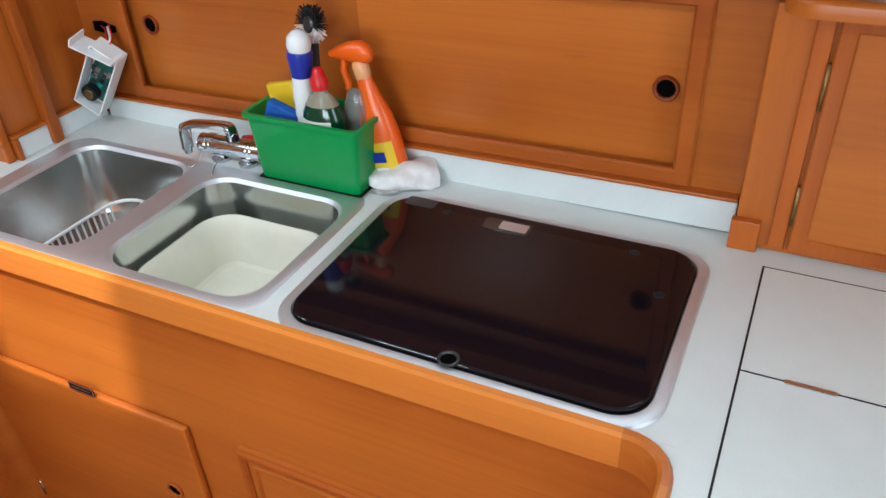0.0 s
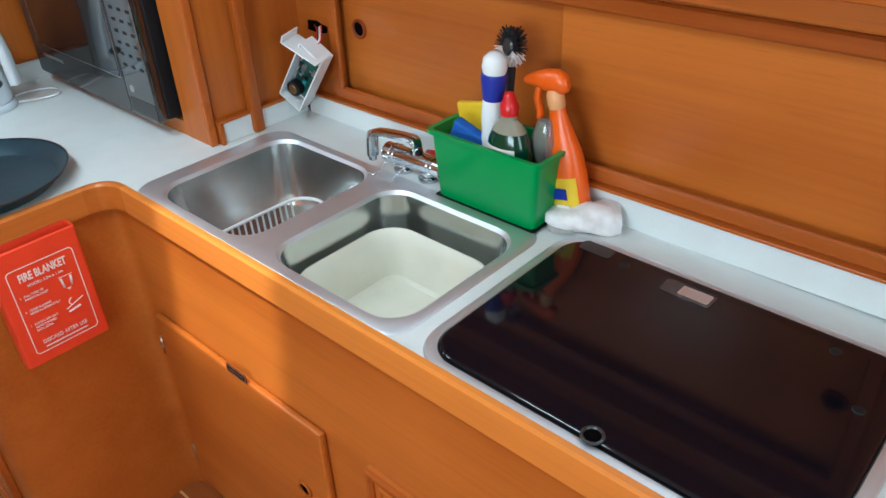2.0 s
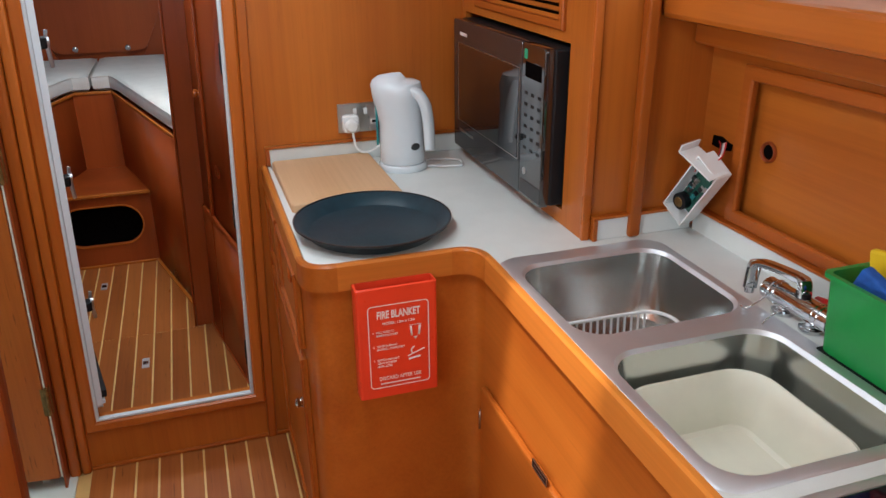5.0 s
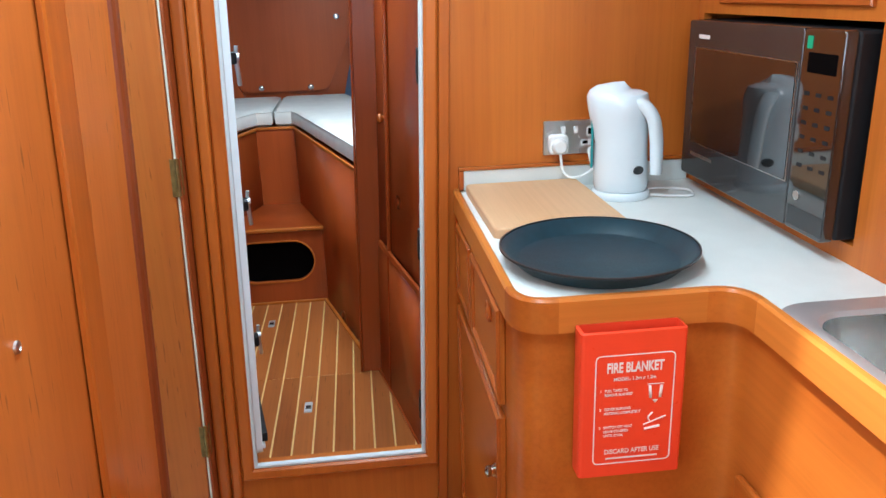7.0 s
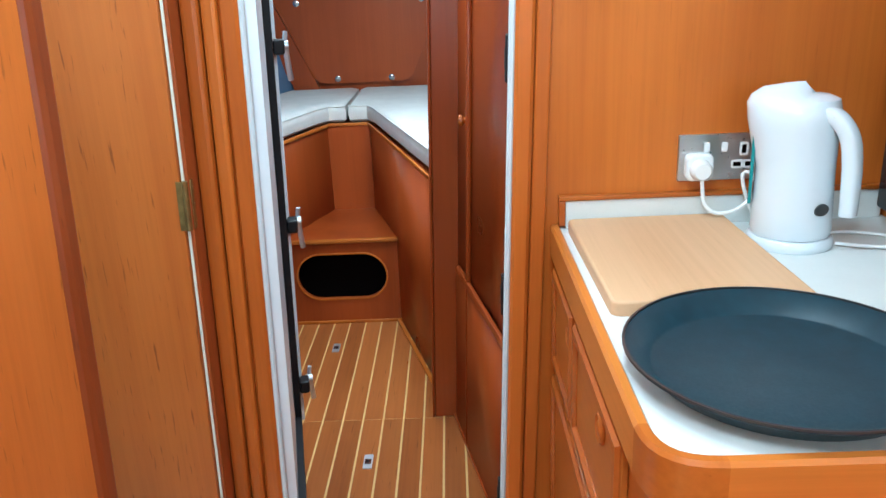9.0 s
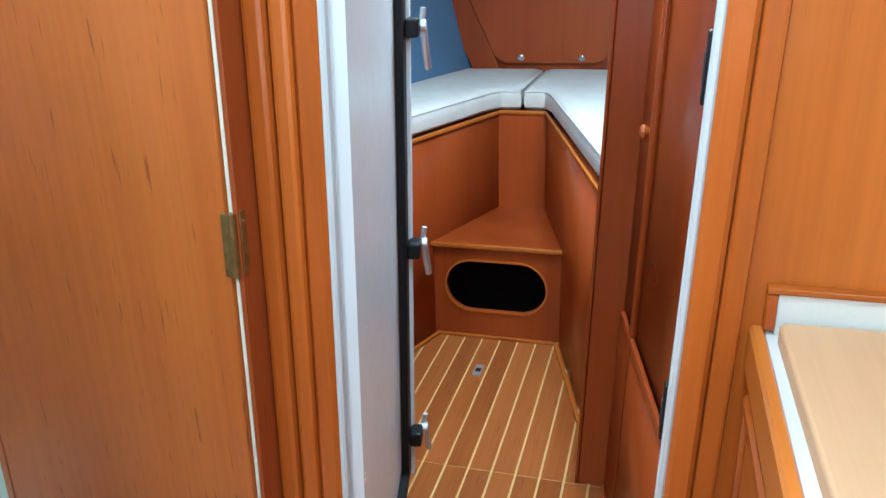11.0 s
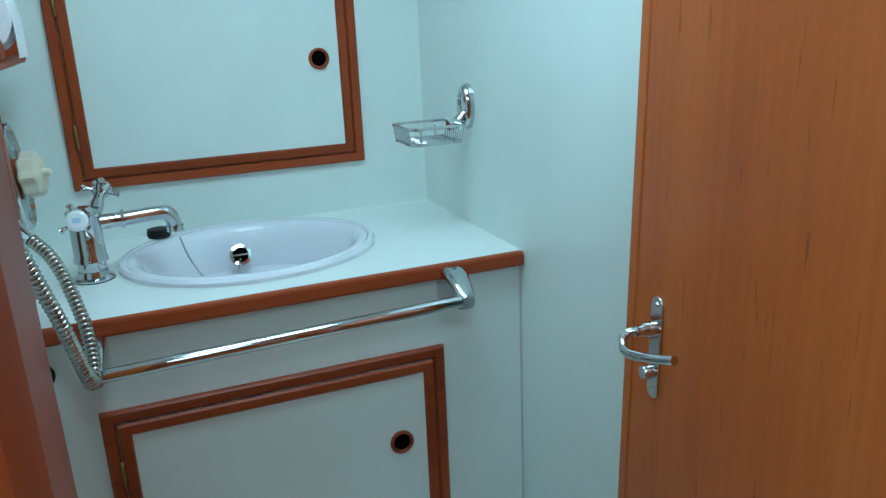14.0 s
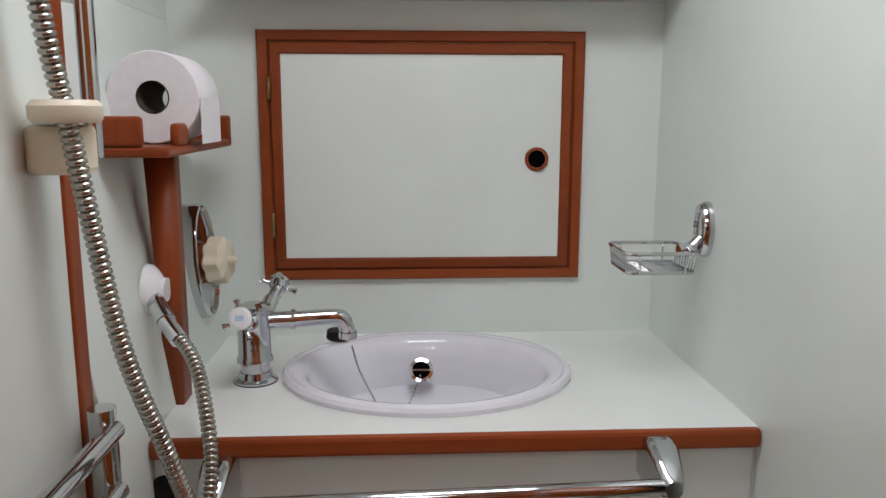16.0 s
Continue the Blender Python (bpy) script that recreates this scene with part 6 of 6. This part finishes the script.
# shelf with the paper roll
sh = thing("paper_shelf", "teak corner shelf with a raised lip and back board", "shelf", (HL, -1.33, 1.27))
part("shelf", box(-1.486, lean(1.29) - 0.001, -1.500, -1.165, 1.2925, 1.305, 0.004), TEAKX, sh)
part("lip_front", box(-1.455, lean(1.32) - 0.001, -1.177, -1.165, 1.3052, 1.342, 0.005), TEAK, sh)
part("lip_back", box(-1.486, lean(1.31) - 0.001, -1.512, -1.5005, 1.2925, 1.342, 0.004), TEAK, sh)
part("lip_corner", box(-1.486, -1.474, -1.26, -1.21, 1.3052, 1.333, 0.005), TEAK, sh)
bm = loft([[(-1.459, -1.300, z), (-1.459, -1.258, z), (-1.438 + 0.04 * (z - HZ), -1.258, z), (-1.438 + 0.04 * (z - HZ), -1.300, z)] for z in (HZ + 0.0005, 1.292)])
structure("trim_shelf_batten", bm, TEAK, "upright teak batten under the shelf")
rl = thing("toilet_roll", "white toilet roll standing on the teak shelf", "toilet roll", (-1.47, -1.33, 1.282))
RM = Matrix.Translation((-1.444, -1.250, 1.3655)) @ Matrix.Rotation(radians(90), 4, "X")
part("paper", lathe([(0.0215, 0.0), (0.058, 0.0), (0.0595, 0.002), (0.0595, 0.108), (0.058, 0.11), (0.0215, 0.11)], 44, None, RM, False), PAPER, rl)
part("core", lathe([(0.0213, 0.0005), (0.0213, 0.1095), (0.0195, 0.1095), (0.0195, 0.0005)], 28, None, RM, False), plain("cardboard_core", (0.10, 0.075, 0.06), 0.9), rl, "brown cardboard core")
part("loose_sheet", box(-1.5045, -1.5035, -1.356, -1.253, 1.306, 1.3655), PAPER, rl)

# shower valve, elbow, hose and slide rail
sv = thing("shower_valve", "chrome oval shower valve with a cream knob", "shower valve", (HL, -1.47, 1.11))
VM = Matrix.Translation((lean(1.108) - 0.0004, -1.470, 1.108)) @ Matrix.Rotation(radians(-10), 4, "Z") @ Matrix.Rotation(radians(4), 4, "Y") @ FACE_X @ Matrix.Diagonal((1, 1, -0.9, 1))
part("backplate", loft([[(0.042 * k * math.cos(a), 0.094 * k2 * math.sin(a), z) for a in [2 * math.pi * i / 36 for i in range(36)]] for k, k2, z in ((1, 1, -0.030), (1, 1, 0.022), (0.94, 0.97, 0.028), (0.86, 0.93, 0.029), (0.78, 0.89, 0.022))], True, True, None, VM), CHROME, sv)
part("collar", lathe([(0.030, 0.022), (0.030, 0.036)], 24, None, VM), TEAK, sv, "dark red-brown collar")
n = 48
part("knob", loft([[((r + 0.003 * math.cos(8 * 2 * math.pi * i / n)) * math.cos(2 * math.pi * i / n), (r + 0.003 * math.cos(8 * 2 * math.pi * i / n)) * math.sin(2 * math.pi * i / n), z) for i in range(n)] for r, z in ((0.034, 0.034), (0.037, 0.038), (0.035, 0.062), (0.030, 0.066), (0.016, 0.067))], True, True, None, VM), BEIGE, sv, "cream fluted knob")
part("pointer", lathe([(0.008, 0.067), (0.006, 0.080), (0.002, 0.083)], 12, None, VM), BEIGE, sv)

el = thing("hose_elbow", "white and chrome wall elbow for the shower hose", "shower elbow", (HL, -1.27, 1.11))
part("flange", lathe([(0.035, 0), (0.035, 0.004), (0.031, 0.010), (0.022, 0.017), (0.016, 0.020), (0.016, 0.026)], 24, None, Matrix.Translation((lean(1.113) - 0.0004, -1.245, 1.113)) @ FACE_X @ Matrix.Diagonal((1, 1, -1, 1))), WHITEPL, el)
part("nipple", tube([(HS - 0.012, -1.245, 1.110), (HS - 0.022, -1.228, 1.102), (HS - 0.046, -1.195, 1.082)], 0.0125, 16), CHROME, el)
hs = thing("shower_hose", "ribbed chrome shower hose hanging in a loop", "shower hose", (-1.5, -1.05, 0.9))


def ribbed(points, r, turns):
    path, out = smooth_path(points, 14), []
    total = sum((b - a).length for a, b in zip(path, path[1:]))
    step = total / (turns * 4)
    acc, out = 0.0, [path[0]]
    for a, b in zip(path, path[1:]):
        seg = (b - a).length
        while acc + seg >= step:
            f = (step - acc) / seg
            a = a + (b - a) * f
            seg = (b - a).length
            out.append(a.copy())
            acc = 0.0
        acc += seg
    return tube(out, r, 12, None, None, lambda i: (1.0, 1.06, 1.0, 0.72)[i % 4])


part("hose", ribbed([(HS - 0.046, -1.195, 1.082), (HS - 0.092, -1.150, 1.04), (HS - 0.119, -1.095, 0.970), (HS - 0.126, -1.062, 0.922), (HS - 0.124, -1.035, 0.900), (HS - 0.120, -1.005, 0.922), (HS - 0.106, -0.972, 1.01), (HS - 0.080, -0.950, 1.12), (HS - 0.064, -0.935, 1.25), (HS - 0.056, -0.920, 1.345), (HS - 0.050, -0.898, 1.44), (HS - 0.046, -0.88, 1.6), (HS - 0.046, -0.875, 1.75)], 0.0090, 165), HOSE, hs)
part("ferrule", tube([(HS - 0.038, -1.203, 1.088), (HS - 0.068, -1.172, 1.064)], 0.0112, 14), CHROME, hs, "smooth chrome ferrule")
sr = thing("shower_slide_rail", "chrome shower slide rail with cream sliding bracket", "shower rail", (HL, -0.95, 1.3))
part("rail", tube([(HS - 0.030, -1.045, 1.30), (HS - 0.030, -1.045, 1.9)], 0.0095, 16), CHROME, sr)
part("bracket", box(HS - 0.066, HS - 0.0125, -0.965, -0.928, 1.290, 1.335, 0.006), BEIGE, sr, "cream plastic bracket")
part("cradle", lathe([(0.028, 1.337), (0.031, 1.341), (0.031, 1.352), (0.027, 1.357)], 24, None, Matrix.Translation((HS - 0.052, -0.930, 0))), BEIGE, sr, "cream plastic cradle")
part("clip", box(HS - 0.034, HS - 0.0125, -1.06, -0.953, 1.340, 1.352, 0.003), BEIGE, sr)
hk = thing("robe_hook", "small chrome hook on the liner", "hook", (HS, -1.2, 1.47))
part("hook_body", lathe([(0.010, 0), (0.010, 0.006), (0.006, 0.010), (0.009, 0.026), (0.004, 0.030)], 16, None, Matrix.Translation((lean(1.475) - 0.0004, -1.14, 1.475)) @ FACE_X @ Matrix.Diagonal((1, 1, -1, 1))), CHROME, hk)

# heated towel ladder
ra = thing("towel_radiator", "chrome ladder towel radiator on the liner", "towel radiator", (-1.48, -0.8, 0.5))
RXX = HS - 0.038
for y in (-0.992, -0.50):
    part("post", tube([(RXX, y, 0.35), (RXX, y, 1.042), (RXX, y, 1.046)], 0.0145, 16), CHROME, ra)
for k in range(9):
    z = 1.022 - k * 0.068
    part("bar", tube([(RXX - 0.012, -0.992, z), (RXX - 0.012, -0.50, z)], 0.0105, 14), CHROME, ra)
for y in (-0.992, -0.50):
    part("stand_off", tube([(HS - 0.0125, y, 0.90), (RXX, y, 0.90)], 0.010, 12), CHROME, ra)

# toilet
to = thing("toilet", "white ceramic toilet with its lid closed", "toilet", (-1.95, -0.9, FL))
part("pan", loft([[(-1.95 + a * math.cos(2 * math.pi * k / 32), -0.93 + b * math.sin(2 * math.pi * k / 32), z) for k in range(32)] for a, b, z in ((0.12, 0.10, FL + 0.0065), (0.11, 0.09, 0.08), (0.15, 0.13, 0.20), (0.185, 0.165, 0.27), (0.185, 0.165, 0.285))]), CERAMIC, to)
part("seat", loft([[(-1.95 + a * math.cos(2 * math.pi * k / 32), -0.93 + b * math.sin(2 * math.pi * k / 32), z) for k in range(32)] for a, b, z in ((0.190, 0.170, 0.286), (0.195, 0.175, 0.292), (0.195, 0.175, 0.305), (0.190, 0.170, 0.309))]), WHITEPL, to)
part("lid", loft([[(-1.955 + a * math.cos(2 * math.pi * k / 32), -0.93 + b * math.sin(2 * math.pi * k / 32), z) for k in range(32)] for a, b, z in ((0.192, 0.172, 0.310), (0.194, 0.174, 0.316), (0.188, 0.168, 0.326), (0.13, 0.11, 0.331))]), LINER, to, "pale closed lid")

# ---- the boat lies slightly heeled: the forward joinery leans a little to the galley side ----
def lean_over(names, pivot, slope=0.033):
    m = Matrix(((1, 0, 0, 0), (0, 1, slope, -slope * pivot), (0, 0, 1, 0), (0, 0, 0, 1)))
    for ob in list(scene.objects):
        if ob.name.split(".")[0] in names:
            for q in [ob] + list(ob.children_recursive):
                if q.type == "MESH":
                    q.data.transform(m)


lean_over(("wall_bulkhead", "trim_doorway", "trim_doorway_seal", "trim_corner_inner", "trim_corner_outer", "trim_corner_dark", "trim_bulkhead_edge", "trim_hinge_draught",
           "wall_over_head_door", "wall_head_hinge", "door_toilet", "door_watertight", "door_keeper", "panel_screw"), 1.0)
lean_over(("wall_partition", "trim_jamb", "trim_partition_strip"), 1.0, 0.05)
lean_over(("wall_passage", "wall_fore_post", "trim_fore_post", "trim_passage_door_edge", "trim_passage_cap", "trim_passage_lower", "cherry_knob"), FL)

# ---- planks of the soles, last ----
def plank_meshes(x0, x1, width):
    bm = bmesh.new()
    l, w, h = (x1 - x0), width, 0.012
    top = [(0.0006, 0.0006, h), (l - 0.0006, 0.0006, h), (l - 0.0006, w - 0.0006, h), (0.0006, w - 0.0006, h)]
    low = [(0, 0, 0), (l, 0, 0), (l, w, 0), (0, w, 0)]
    mid = [(0, 0, h - 0.0006), (l, 0, h - 0.0006), (l, w, h - 0.0006), (0, w, h - 0.0006)]
    bm = loft([low, mid, top], True, True)
    finish(bm, False)
    me = bpy.data.meshes.new("plank")
    bm.to_mesh(me)
    bm.free()
    me.materials.append(PLANK)
    return me


def lay(parent, x0, x1, y0, y1, first):
    me = plank_meshes(x0, x1, 0.0615)
    k = 0
    while first + k * 0.068 < y1:
        ob = new("plank", me)
        ob.location = (x0, first + k * 0.068, FL - 0.012)
        ob.parent = parent
        k += 1


soles = {o.name: o for o in scene.objects if o.name in ("floor", "floor_fore")}
lay(soles["floor"], -2.168, 0.6, -0.17, 0.9, -0.140)
lay(soles["floor_fore"], -3.035, -2.206, -0.8, 0.5, -0.714)
lay(soles["floor_fore"], -3.838, -3.0375, -0.9, 0.35, -0.850)
